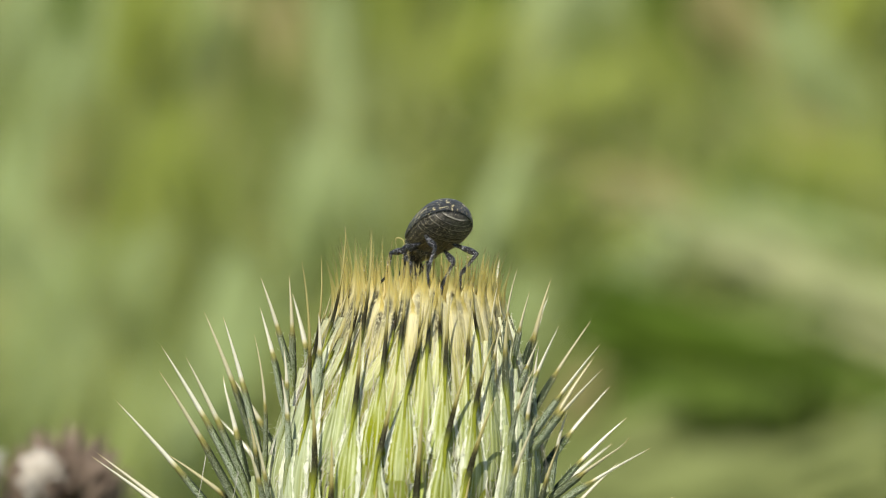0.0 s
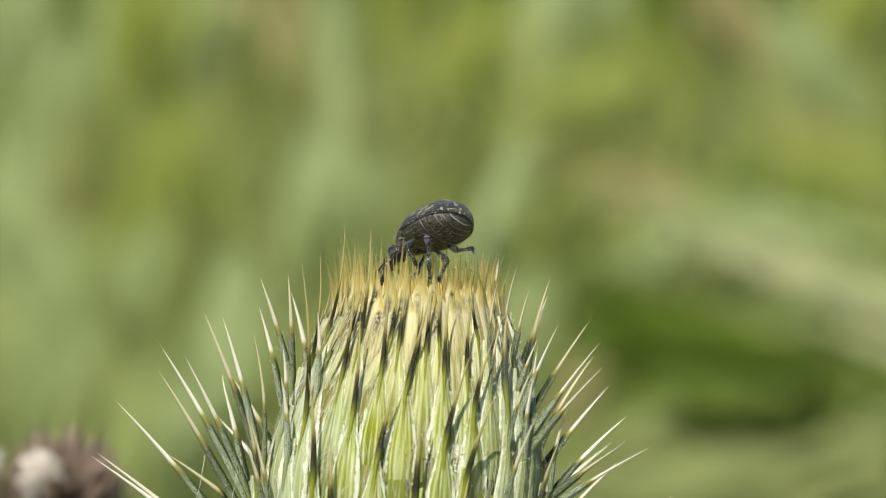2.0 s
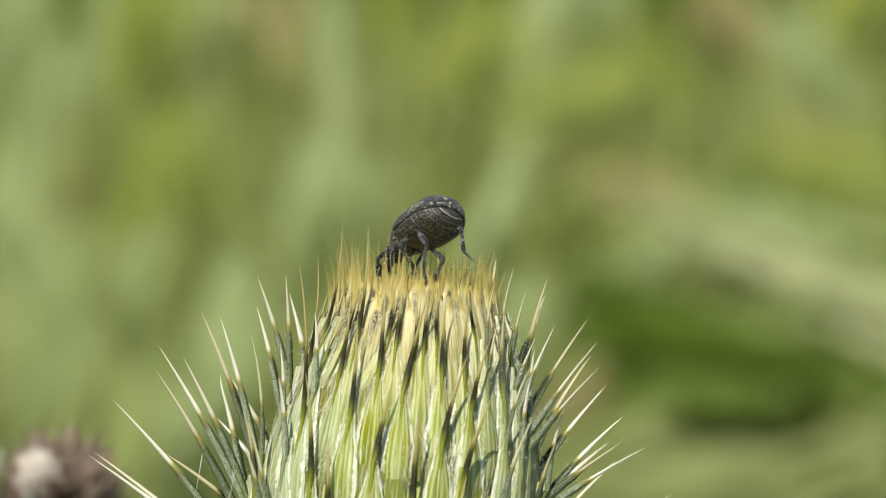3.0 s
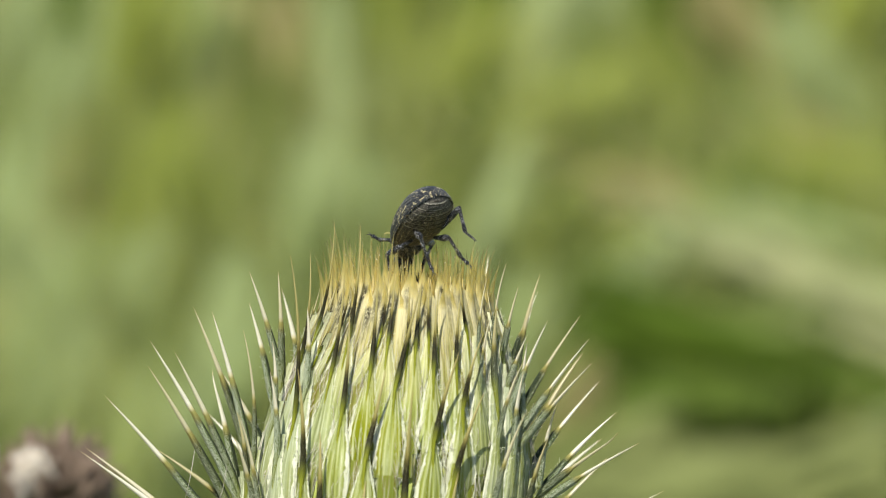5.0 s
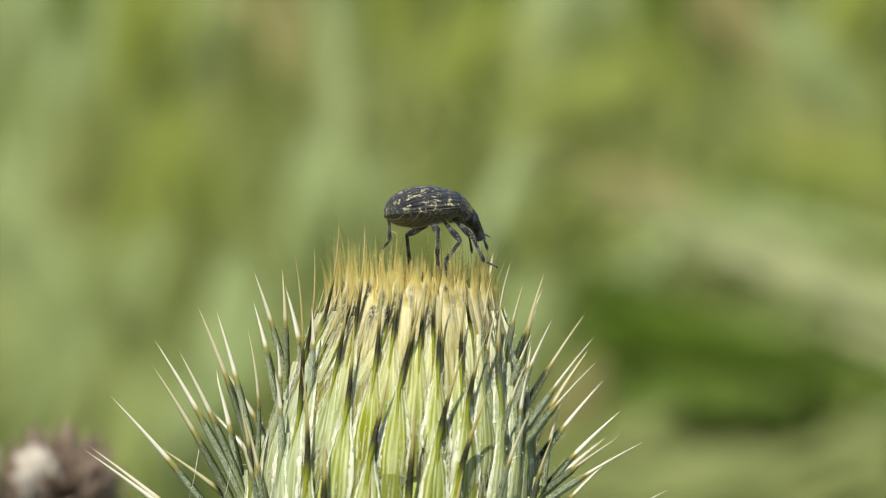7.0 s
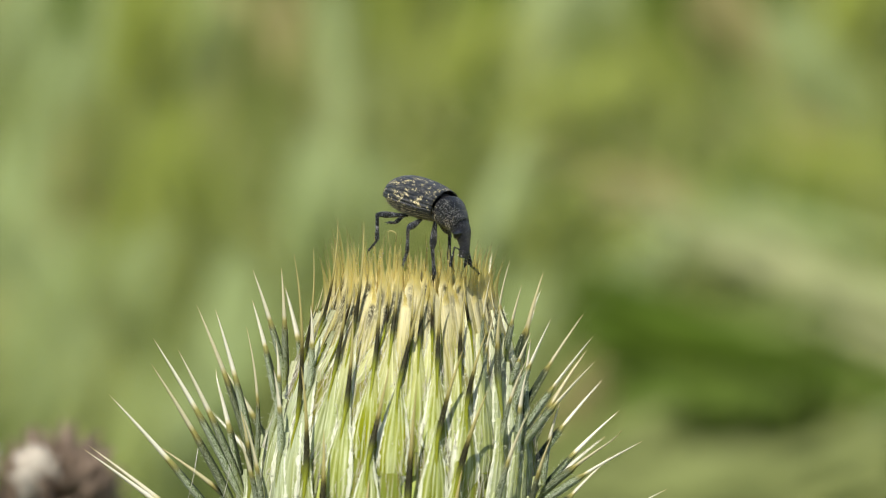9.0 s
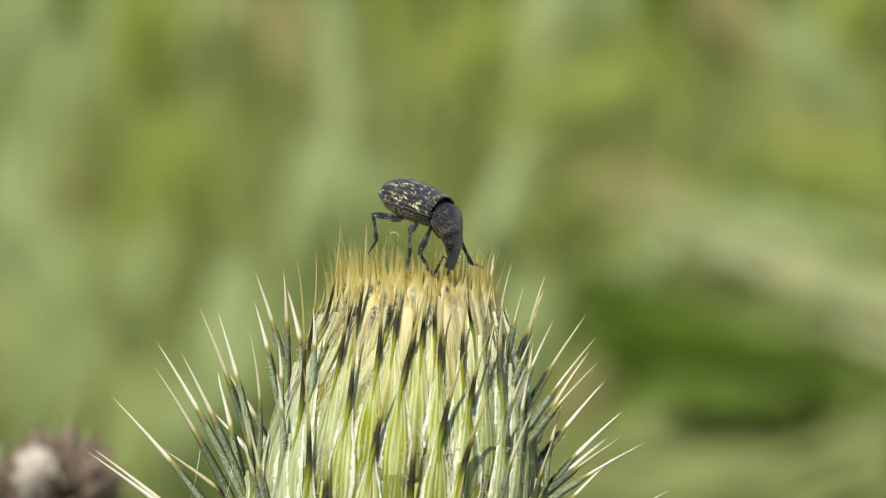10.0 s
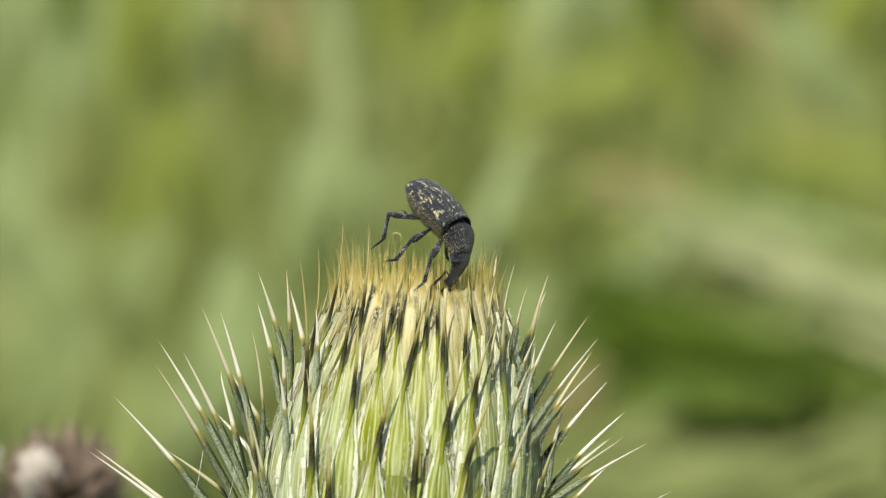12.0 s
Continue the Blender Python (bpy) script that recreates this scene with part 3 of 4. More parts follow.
def bract(head, y, az, tip, free=0.5, long=150.0, wide=22.0, thick=9.0, hook=0.0, lift=4.0, tone=0.0, sweep=0.05, neck=0.56, blunt=0.44):
    """One scale of the bud: a smooth strip on the skin with woolly margins, a keel that comes free, and a spine. tip: plan point of the spine's end."""
    bend = skin(y, az, lift + 3)
    out = Vector((math.sin(radians(az)), 0, -math.cos(radians(az))))
    rng = random.Random(int(y * 31 + az * 7))
    verts, faces, along, across, height = [], [], [], [], []
    rows = 13
    cross = (-1.0, -0.88, -0.6, -0.25, 0.0, 0.25, 0.6, 0.88, 1.0)

    def half(s):
        return wide * (0.66 + 0.34 * math.sin(math.pi * min(1, s / 0.8))) * (1 - 0.96 * s ** 2.1)
    for i in range(rows):
        s = i / (rows - 1)
        yy = y + long * (1 - s)
        for c in cross:
            p = skin(yy, az * (0.95 + 0.05 * s) + math.degrees(c * half(s) / radius(yy)), lift * s + 1.5 + (1 - c * c) * (8.0 + 3.0 * s ** 3) + (1.5 * (1 - s) if 0.8 < abs(c) < 0.9 else 0.0) - 16 * max(0.0, 1 - s / 0.4) ** 2)
            verts.append(p)
            along.append(0.62 * s)
            across.append(c)
    nc = len(cross)
    for i in range(rows - 1):
        for j in range(nc - 1):
            a = i * nc + j
            faces.append((a, a + 1, a + nc + 1, a + nc))
    # woolly ridge along both margins, with loose hairs
    for e in (-1, 1):
        ridge = []
        n, wave, low = 22, rng.uniform(0, 6.28), rng.uniform(0.0, 0.2)
        for i in range(n):
            s = low + (0.90 - low) * i / (n - 1)
            yy = y + long * (1 - s)
            w = half(s) + 1.3 * math.sin(i * 1.9 + wave) + rng.gauss(0, 0.5)
            ridge.append(skin(yy, az * (0.95 + 0.05 * s) + math.degrees(e * 0.96 * w / radius(yy)), lift * s + 3.4 + 0.8 * math.sin(i * 1.7 + y)))
        big = rng.uniform(0.35, 0.85)
        rv, rf, _ = tube(ridge, [big * (0.9 + 1.3 * math.sin(i * 0.63 + wave) ** 2) * (1 - 0.7 * i / n) for i in range(n)], 5, 1.0, caps=False)
        o = len(verts)
        verts += rv
        faces += [tuple(q + o for q in fc) for fc in rf]
        along += [0.3] * len(rv)
        across += [1.25] * len(rv)
        for _ in range(46):
            p = rng.choice(ridge)
            d = Vector((rng.gauss(0, 0.6) - e * 0.3, -1.0 + rng.gauss(0, 0.5), 0)).normalized() + out * rng.uniform(0, 0.35)
            wool(verts, faces, along, across, rng, p, d, rng.uniform(4, 13), 0.30)
    # free part and spine: one smooth curve away from the skin
    start = skin(y + 36, az * 0.99, lift * 0.85 + 10)
    reach = (tip - start).length
    ctrl = start.lerp(tip, 0.40) + (bend - start).normalized() * reach * sweep - out * reach * sweep * 0.5

    def curve(s):
        return start * (1 - s) ** 2 + ctrl * 2 * s * (1 - s) + tip * s * s
    side = (tip - bend).cross(out).normalized()
    up = side.cross((tip - bend).normalized())
    n, m = 9, 10
    pts = [skin(y + 105, az * 0.975, lift * 0.5 + 7.5), skin(y + 68, az * 0.985, lift * 0.67 + 9.6)] + [curve(free * i / (n - 1)) for i in range(n)]
    rad = [thick * 0.15, thick * 0.5] + [thick * (1 - blunt * (i / (n - 1)) ** 1.3) * (0.62, 0.82, 0.96, 1.0)[min(i, 3)] for i in range(n - 1)] + [thick * neck]
    tv, tf, _ = tube(pts, rad, m, 0.75, [up] * (n + 2), caps=False)
    ta = [-0.20] * m + [-0.08] * m + [i / (n - 1) for i in range(n) for _ in range(m)]
    o = len(verts)
    verts += tv
    faces += [tuple(q + o for q in fc) for fc in tf]
    keel = [0.0] * o + [1.0] * len(tv)
    along += [0.62 + 0.38 * q for q in ta]
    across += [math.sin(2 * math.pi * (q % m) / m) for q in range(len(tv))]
    if tone > 0.1:
        for _ in range(int(10 + 18 * tone)):
            i = rng.randrange(1, n)
            j = rng.randrange(m)
            p = Vector(tv[i * m + j]).lerp(Vector(tv[(i + 1) * m + j]), rng.random())
            g = (pts[i + 1] - pts[i]).normalized()
            o2 = (p - pts[i])
            o2 = (o2 - o2.dot(g) * g).normalized()
            wool(verts, faces, along, across, rng, p, (g * rng.uniform(0.4, 1.0) + o2 * rng.uniform(0.1, 0.8) + Vector((rng.gauss(0, 0.4), rng.gauss(0, 0.4), 0))).normalized(), rng.uniform(4, 10), 0.28)
    keel += [0.0] * (len(verts) - len(keel))
    height = [min(1.0, max(0.0, (v[1] - 540) / 340)) for v in verts]
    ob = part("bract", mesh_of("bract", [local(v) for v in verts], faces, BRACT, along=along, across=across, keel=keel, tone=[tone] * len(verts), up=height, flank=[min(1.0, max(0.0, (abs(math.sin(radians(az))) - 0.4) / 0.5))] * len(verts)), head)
    sp = []
    n = 9
    for i in range(n):
        s = i / (n - 1)
        p = curve(free + (1 - free) * s)
        if hook and s > 0.7:
            p += side * hook * (s - 0.7) ** 2 * 11
        sp.append(p)
    r0 = rad[-1]
    sv, sf, sa = tube(sp, [r0 * (1 - s / (n - 1)) ** 0.85 + 0.35 * s / (n - 1) for s in range(n)], 8, 0.75, [up] * n, caps=False)
    part("spine", mesh_of("spine", [local(v) for v in sv], sf, SPINE, along=sa, tone=[tone] * len(sv)), ob)
    return ob


def awn(head, az, r, y, tip, rng, wide=7.0):
    """An inner scale of the mouth: a thin golden blade that ends in a hair point."""
    a = radians(az)
    b = Vector((axis_x(y) + r * math.sin(a), y, -r * math.cos(a)))
    n = 8
    pts = []
    for i in range(n):
        s = i / (n - 1)
        pts.append(b.lerp(tip, s) + Vector((math.sin(a), 0, -math.cos(a))) * 6 * math.sin(math.pi * s))
    rad = [wide * (0.8 + 0.5 * s / (n - 1)) * (1 - (s / (n - 1)) ** 1.6) + 0.5 for s in range(n)]
    out = Vector((math.sin(a), 0, -math.cos(a)))
    v, f, al = tube(pts, rad, 6, 0.35, [out] * n)
    return part("inner_bract", mesh_of("inner_bract", [local(p) for p in v], f, AWN, along=al), head)


def inner_scale(head, az, y, tip, rng, wide=17.0, low=700.0):
    """A long scale of the mouth: pale and flat on the bud, an olive streak, then a golden point."""
    out = Vector((math.sin(radians(az)), 0, -math.cos(radians(az))))
    verts, faces, along, across = [], [], [], []
    cross, n = (-1.0, -0.5, 0.0, 0.5, 1.0), 13
    top = skin(y, az, 3)
    side = Vector((math.cos(radians(az)), 0, math.sin(radians(az))))
    for i in range(n):
        s = i / (n - 1)
        if s <= 0.5:
            p = skin(low + (y - low) * s / 0.5, az, 1 + 4 * s)
            w = wide * (1.15 - 0.6 * s)
        else:
            q = (s - 0.5) / 0.5
            p = top.lerp(tip, q) - out * 5 * math.sin(math.pi * q)
            w = wide * (0.55 * (1.0 - q) ** 1.5 + 0.3 * (1.0 - q) ** 5) + 0.9 * (1 - 0.5 * q)
        for c in cross:
            verts.append(p + side * c * w + out * (1 - c * c) * min(4.0, 0.4 * w))
            along.append(s)
            across.append(c)
    m = len(cross)
    for i in range(n - 1):
        for j in range(m - 1):
            a = i * m + j
            faces.append((a, a + 1, a + m + 1, a + m))
    k = len(verts)
    verts += [v - out * 1.4 for v in verts]
    faces += [tuple(q + k for q in fc)[::-1] for fc in faces]
    return part("inner_bract", mesh_of("inner_bract", [local(v) for v in verts], faces, INNER, along=along * 2, across=across * 2), head)


# bend height and sideways place, then the spine's end, of the scales on the front of the bud
FRONT_HIGH = [(578, 625, 571, 452), (628, 635, 632, 500), (645, 700, 643, 560), (688, 630, 692, 485), (725, 655, 768, 505), (783, 630, 797, 515), (817, 625, 836, 520),
              (852, 655, 888, 560), (826, 690, 872, 598), (756, 590, 768, 498), (872, 600, 914, 474), (605, 570, 614, 402), (655, 580, 661, 408), (715, 580, 722, 492), (850, 600, 880, 500)]
FRONT_LOW = [(572, 715, 540, 462), (583, 815, 555, 655), (606, 880, 594, 762), (680, 775, 706, 655), (736, 865, 752, 690), (782, 745, 832, 625), (812, 815, 874, 695), (868, 870, 945, 730),
             (878, 745, 942, 645), (505, 800, 455, 590), (515, 890, 452, 735), (668, 910, 672, 845), (800, 930, 830, 830)]
FLANK_LEFT = [(545, 655, 513, 487), (535, 690, 458, 545), (520, 650, 463, 490), (490, 780, 398, 560), (478, 790, 358, 553), (455, 850, 290, 610), (470, 840, 333, 630), (475, 850, 389, 668),
              (460, 880, 287, 655), (455, 930, 213, 707), (450, 985, 165, 807), (460, 975, 172, 804)]
FLANK_RIGHT = [(886, 600, 935, 516), (898, 628, 974, 524), (895, 650, 950, 600), (898, 690, 985, 574), (913, 706, 1050, 571), (911, 735, 1056, 605), (913, 755, 1060, 647), (928, 812, 1087, 690),
               (933, 848, 1111, 768), (936, 862, 1140, 784), (945, 920, 1100, 828), (945, 960, 1184, 868)]


def thistle():
    rng = random.Random(3)
    head = new("thistle_bud", None)
    head.matrix_world = PLAN
    tagged(head, "spiny green thistle bud with golden awns round its mouth", "thistle")
    # flesh under the scales
    rings, sides = 30, 40
    ys = np.linspace(558, 1165, rings)
    verts = [local(skin(y, 360 * j / sides, -6)) for y in ys for j in range(sides)]
    verts += [local((axis_x(548), 548, 0)), local((axis_x(1165), 1165, 0))]
    faces = [(i * sides + j, i * sides + (j + 1) % sides, (i + 1) * sides + (j + 1) % sides, (i + 1) * sides + j) for i in range(rings - 1) for j in range(sides)]
    c = rings * sides
    faces += [(c, (j + 1) % sides, j) for j in range(sides)]
    faces += [(c + 1, c - sides + j, c - sides + (j + 1) % sides) for j in range(sides)]
    part("receptacle", mesh_of("receptacle", verts, faces, FLESH), head, "pale green fleshy core of the bud")
    # the stem, down to the ground
    inv = PLAN.inverted()
    foot = inv @ Vector((0.01, 0.10, -0.03))
    a = local((axis_x(1150), 1150, 0))
    pts = [foot.lerp(a, s) + Vector((0.006 * math.sin(s * 5), 0, 0)) * (1 - s) for s in np.linspace(0, 1, 12)]
    v, f, al = tube(pts, [0.0045 - 0.0012 * i / 11 for i in range(12)], 10)
    part("stem", mesh_of("stem", v, f, STEM), head, "ribbed green thistle stem")
    # scales on the front and flanks
    for rows, turn in ((FRONT_HIGH, 0), (FRONT_LOW, 0)):
        for x, y, tx, ty in rows:
            q = max(-0.97, min(0.97, (x - axis_x(y)) / radius(y)))
            az = math.degrees(math.asin(q))
            up = y - ty
            lean = 0.03 + 0.20 * min(1, max(0, (y - 560) / 300))
            depth = -(radius(y) * math.cos(radians(az))) - lean * up * math.cos(radians(az))
            bract(head, y, az, Vector((tx, ty, depth)), 0.50, 215, 31, 4.7 + 2.8 * min(1, max(0, (y - 600) / 250)), lift=3 + 20 * (y - 560) / 300, tone=0.03 if 520 < x < 845 else 0.45, sweep=0.10)
    for rows, sgn in ((FLANK_LEFT, -1), (FLANK_RIGHT, 1)):
        for i, (x, y, tx, ty) in enumerate(rows):
            q = max(-0.985, min(0.985, (x - axis_x(y)) / radius(y)))
            az = math.degrees(math.asin(q))
            if i % 3 == 1:
                az = sgn * 180 - az
            w = -radius(y) * math.cos(radians(az)) * (1.0 + 0.5 * abs(tx - x) / 150)
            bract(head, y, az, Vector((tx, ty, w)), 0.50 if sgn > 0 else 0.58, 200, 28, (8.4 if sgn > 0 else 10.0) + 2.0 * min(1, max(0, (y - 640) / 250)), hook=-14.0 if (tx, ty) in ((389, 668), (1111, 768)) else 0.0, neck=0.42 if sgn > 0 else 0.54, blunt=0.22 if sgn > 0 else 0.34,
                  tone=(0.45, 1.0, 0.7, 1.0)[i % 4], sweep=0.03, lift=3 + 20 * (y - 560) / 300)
    # short downy scales that crowd the flanks
    for sgn in (-1, 1):
        for i in range(5):
            y, az = 660 + 55 * i, sgn * (50 + (i * 17) % 31)
            a, l = radians(az), 105 + 30 * rng.random()
            lean = radians(14 + 22 * i / 4)
            b = skin(y, az)
            tip = b + Vector((math.sin(a) * math.sin(lean), -math.cos(lean), -math.cos(a) * math.sin(lean))) * l
            bract(head, y, az, tip, 0.55, 200, 29, 8.6, lift=3 + 20 * (y - 560) / 300, tone=rng.choice((0.2, 0.5, 0.8)), sweep=0.08)
    # scales round the back and below
    for i in range(90):
        az = (i * 137.508) % 360
        y = 600 + 520 * (i / 90) ** 0.9
        front = math.cos(radians(az)) > -0.15
        if front and y < 960:
            continue
        s = (y - 560) / 400
        l = 150 + 60 * min(1, s)
        lean = radians(min(80, 12 + 60 * s))
        a = radians(az)
        b = skin(y, az)
        tip = b + Vector((math.sin(a) * math.sin(lean), -math.cos(lean), -math.cos(a) * math.sin(lean))) * l * rng.uniform(0.85, 1.1)
        bract(head, y, az, tip, 0.48, 150, 26, 11, tone=rng.choice((0.3, 0.6, 1.0)))
    # small dark-keeled scales crowded under the mouth
    for ring, (n, y0, off) in enumerate(((7, 592, 5.0), (15, 566, 14.0))):
        for i in range(n):
            az = i * 360 / n + off + rng.uniform(-3, 3)
            y, a = y0 + rng.uniform(-9, 9), radians(az)
            l = rng.uniform(62, 84) * (0.6 if abs(math.sin(a)) > 0.72 else 1.0)
            o = l * rng.uniform(0.0, 0.08)
            b = skin(y, az)
            tip = b + Vector((math.sin(a) * o + rng.uniform(-4, 7), -l, -math.cos(a) * o))
            bract(head, y, az, tip, 0.52, 150, 19, rng.uniform(3.0, 4.0), lift=4 + 3 * (1 - ring), tone=0.0 if abs(math.sin(a)) < 0.8 else 0.3, sweep=0.08)
    # golden inner scales of the mouth, two rings of long ones and short ones within
    for ring, (n, y, off) in enumerate(((30, 556, 0.0), (32, 538, 4.0), (34, 522, 1.5))):
        for i in range(n):
            az = (i + rng.uniform(-0.25, 0.25)) * 360 / n + off
            a = radians(az)
            h = rng.uniform(38, 66) + (rng.uniform(25, 70) if math.sin(a) < -0.66 else rng.uniform(5, 40) if math.sin(a) > 0.66 else rng.uniform(-5, 30) if math.cos(a) < 0 else rng.choice((-12, 0, 10, 24, 44)))
            o = h * rng.uniform(0.05, 0.22)
            b = skin(y, az)
            inner_scale(head, az, y, b + Vector((math.sin(a) * o + rng.uniform(-5, 9), -h, -math.cos(a) * o)), rng, rng.uniform(12.5, 17.5), 880 - 40 * ring)
    specks = []
    for i in range(90):
        az = (i * 137.508) % 360
        k = (i / 90) ** 0.5
        r = 20 + 98 * k
        a = radians(az)
        y = 552 - 18 * (1 - k) + rng.uniform(-6, 6)
        h = rng.uniform(62, 100) + 18 * abs(math.sin(a)) + (rng.uniform(0, 22) if math.sin(a) < -0.3 else 0)
        o = (0.02 + 0.15 * k * k) * h
        tip = Vector((axis_x(y) + r * math.sin(a) + o * math.sin(a) + rng.uniform(-6, 10), y - h, -(r + o) * math.cos(a)))
        awn(head, az, r, y, tip, rng, 2.8 + 1.6 * k)
        if i % 3 == 0:
            specks.append(tip + Vector((rng.uniform(-2, 2), rng.uniform(2, 40), rng.uniform(-2, 2))))
    # tiny pale beads near the awn tips stand in for sparkles of light
    verts, faces = [], []
    for p in specks:
        q = rng.uniform(0.7, 1.5)
        tv, tf, _ = tube([p - Vector((0, q, 0)), p - Vector((0, q * 0.4, 0)), p + Vector((0, q * 0.4, 0)), p + Vector((0, q, 0))], [q * 0.4, q, q, q * 0.4], 6)
        o = len(verts)
        verts += tv
        faces += [tuple(k + o for k in fc) for fc in tf]
    tagged(part("pollen_specks", mesh_of("pollen_specks", [local(v) for v in verts], faces, FLUFF), head, "pale specks standing in for glints on the awns"), kind="stuff")
    # two threads of spider silk between the low spines
    for p, q in ((Vector((372, 800, -120)), Vector((352, 900, -130))), (Vector((430, 826, -150)), Vector((412, 900, -150)))):
        tv, tf, _ = tube([p, p.lerp(q, 0.5) + Vector((2, 0, 0)), q], [0.5, 0.5, 0.5], 4)
        part("silk_thread", mesh_of("silk_thread", [local(v) for v in tv], tf, FLUFF), head, "fine white thread of spider silk")
    # the closed florets that fill the mouth
    verts, faces = [], []
    for i in range(260):
        az, r = radians((i * 137.508) % 360), 108 * math.sqrt(i / 260)
        b = Vector((axis_x(560) + r * math.sin(az), 562, -r * math.cos(az)))
        e = b + Vector((math.sin(az) * 4 + rng.uniform(-3, 5), -rng.uniform(46, 78) + 0.12 * r, -math.cos(az) * 4))
        tv, tf, _ = tube([b, b.lerp(e, 0.6), e], [3.2, 3.6, 0.6], 5, 1.0)
        o = len(verts)
        verts += tv
        faces += [tuple(q + o for q in fc) for fc in tf]
    tagged(part("florets", mesh_of("florets", [local(v) for v in verts], faces, FLORET), head, "packed pale golden florets"), kind="stuff")
    # one withered awn, curled up over the mouth
    pts = [Vector((716 - 2 * i, 520 - 11 * i, 40)) for i in range(8)] + [Vector((707 + 8 * math.cos(2.9 + q * 0.7), 424 + 6 * math.sin(2.9 + q * 0.7) + q * 1.2, 40 - 2 * q)) for q in range(7)]
    v, f, al = tube(pts, [0.25] * 8 + [0.6, 1.1, 1.3, 1.0, 0.8, 0.6, 0.4], 6)
    part("curled_awn", mesh_of("curled_awn", [local(p) for p in v], f, AWN, along=[0.3] * len(v)), head, "pale curled dry awn")
    # loose silky hairs between the scales
    verts, faces = [], []
    for i in range(800):
        az, y = rng.uniform(-95, 95), rng.uniform(620, 900)
        p = skin(y, az, 7)
        d = Vector((rng.gauss(0, 0.45), -1.0, rng.gauss(0, 0.3))).normalized() * rng.uniform(25, 70)
        out = Vector((math.sin(radians(az)), 0, -math.cos(radians(az))))
        e = skin(max(560, y + d.y), az + rng.gauss(0, 2.5), 7 + rng.uniform(0, 5))
        tv, tf, _ = tube([p, p.lerp(e, 0.5) + out * rng.uniform(0, 6) + Vector((rng.uniform(-4, 4), 0, 0)), e], [0.35, 0.4, 0.25], 3)
        o = len(verts)
        verts += tv
        faces += [tuple(q + o for q in fc) for fc in tf]
    tagged(part("silky_hairs", mesh_of("silky_hairs", [local(v) for v in verts], faces, FLUFF), head, "white cobwebby hairs"), kind="stuff")
    return head


# ---- the withered head beside it ----
def withered_head():
    rng = random.Random(8)
    c = PLAN @ Vector(((114 - 784) * U * 1.38, 0.114, (441 - 897) * U * 1.38))
    head = new("withered_thistle_head", None)
    head.matrix_world = PLAN
    tagged(head, "withered brown thistle head with tufts of pale down", "thistle")
    m = PLAN.inverted()
    c = m @ c
    # husk
    verts, faces = [], []
    for i in range(240):
        z, q = rng.uniform(-0.2, 1.0), rng.uniform(0, 6.28)
        r = math.sqrt(max(0, 1 - z * z))
        d = Vector((r * math.cos(q), r * math.sin(q), z))
        p = c + Vector((d.x * 0.0054, d.y * 0.0054, d.z * 0.0060))
        e = p + (d + Vector((rng.uniform(-0.4, 0.4), rng.uniform(-0.4, 0.4), 0.5))).normalized() * rng.uniform(0.0012, 0.0036)
        tv, tf, _ = tube([c.lerp(p, 0.4), p, e], [0.0005, 0.0006, 0.00008], 5)
        o = len(verts)
        verts += tv
        faces += [tuple(k + o for k in fc) for fc in tf]
    tagged(part("husk", mesh_of("husk", verts, faces, BROWN), head, "brown withered husk"), kind="stuff")
    for dx, dz, n, size in ((-0.0021, 0.0053, 190, 0.0026), (-0.0090, 0.0062, 130, 0.0028)):
        verts, faces = [], []
        for _ in range(n):
            d = Vector((rng.gauss(0, 0.4), rng.gauss(-0.2, 0.5), rng.gauss(0.3, 0.7))).normalized()
            p = c + Vector((dx, -0.004, dz - 0.002))
            tv, tf, _ = tube([p, p + d * size * 0.6, p + d * size * rng.uniform(0.8, 1.3)], [0.0003, 0.0004, 0.00015], 4)
            o = len(verts)
            verts += tv
            faces += [tuple(k + o for k in fc) for fc in tf]
        part("down_tuft", mesh_of("down_tuft", verts, faces, FLUFF), head, "pale silky down")
    foot = m @ Vector((-0.05, 0.18, -0.03))
    v, f, _ = tube([foot, foot.lerp(c, 0.5), c], [0.004, 0.0035, 0.003], 8)
    part("stem", mesh_of("stem", v, f, STEM), head)
    return head


# ---- the weevil: x forward, y to its left, z up, in plan steps round the middle of its wing cases ----
COXA = {"front": (57, 18, -27), "middle": (31, 25, -33), "hind": (1, 28, -33)}
FEMUR, TIBIA = 51.0, 46.0


def loft(sections, a0, a1, steps):
    """Skin over cross sections (x, half width, top, bottom, middle height) from angle a0 to a1 (degrees, 0 = left, 90 = up)."""
    verts, faces, along, across = [], [], [], []
    for i, (x, w, zt, zb, zc) in enumerate(sections):
        for j in range(steps + 1):
            q = radians(a0 + (a1 - a0) * j / steps)
            s, c = math.sin(q), math.cos(q)
            z = zc + (zt - zc) * s if s > 0 else zc + (zc - zb) * s
            verts.append(Vector((0.96 * x, 0.98 * w * c, 0.98 * z)) * U)
            along.append(i / (len(sections) - 1))
            across.append(j / steps)
    for i in range(len(sections) - 1):
        for j in range(steps):
            a = i * (steps + 1) + j
            faces.append((a, a + 1, a + steps + 2, a + steps + 1))
    return verts, faces, along, across


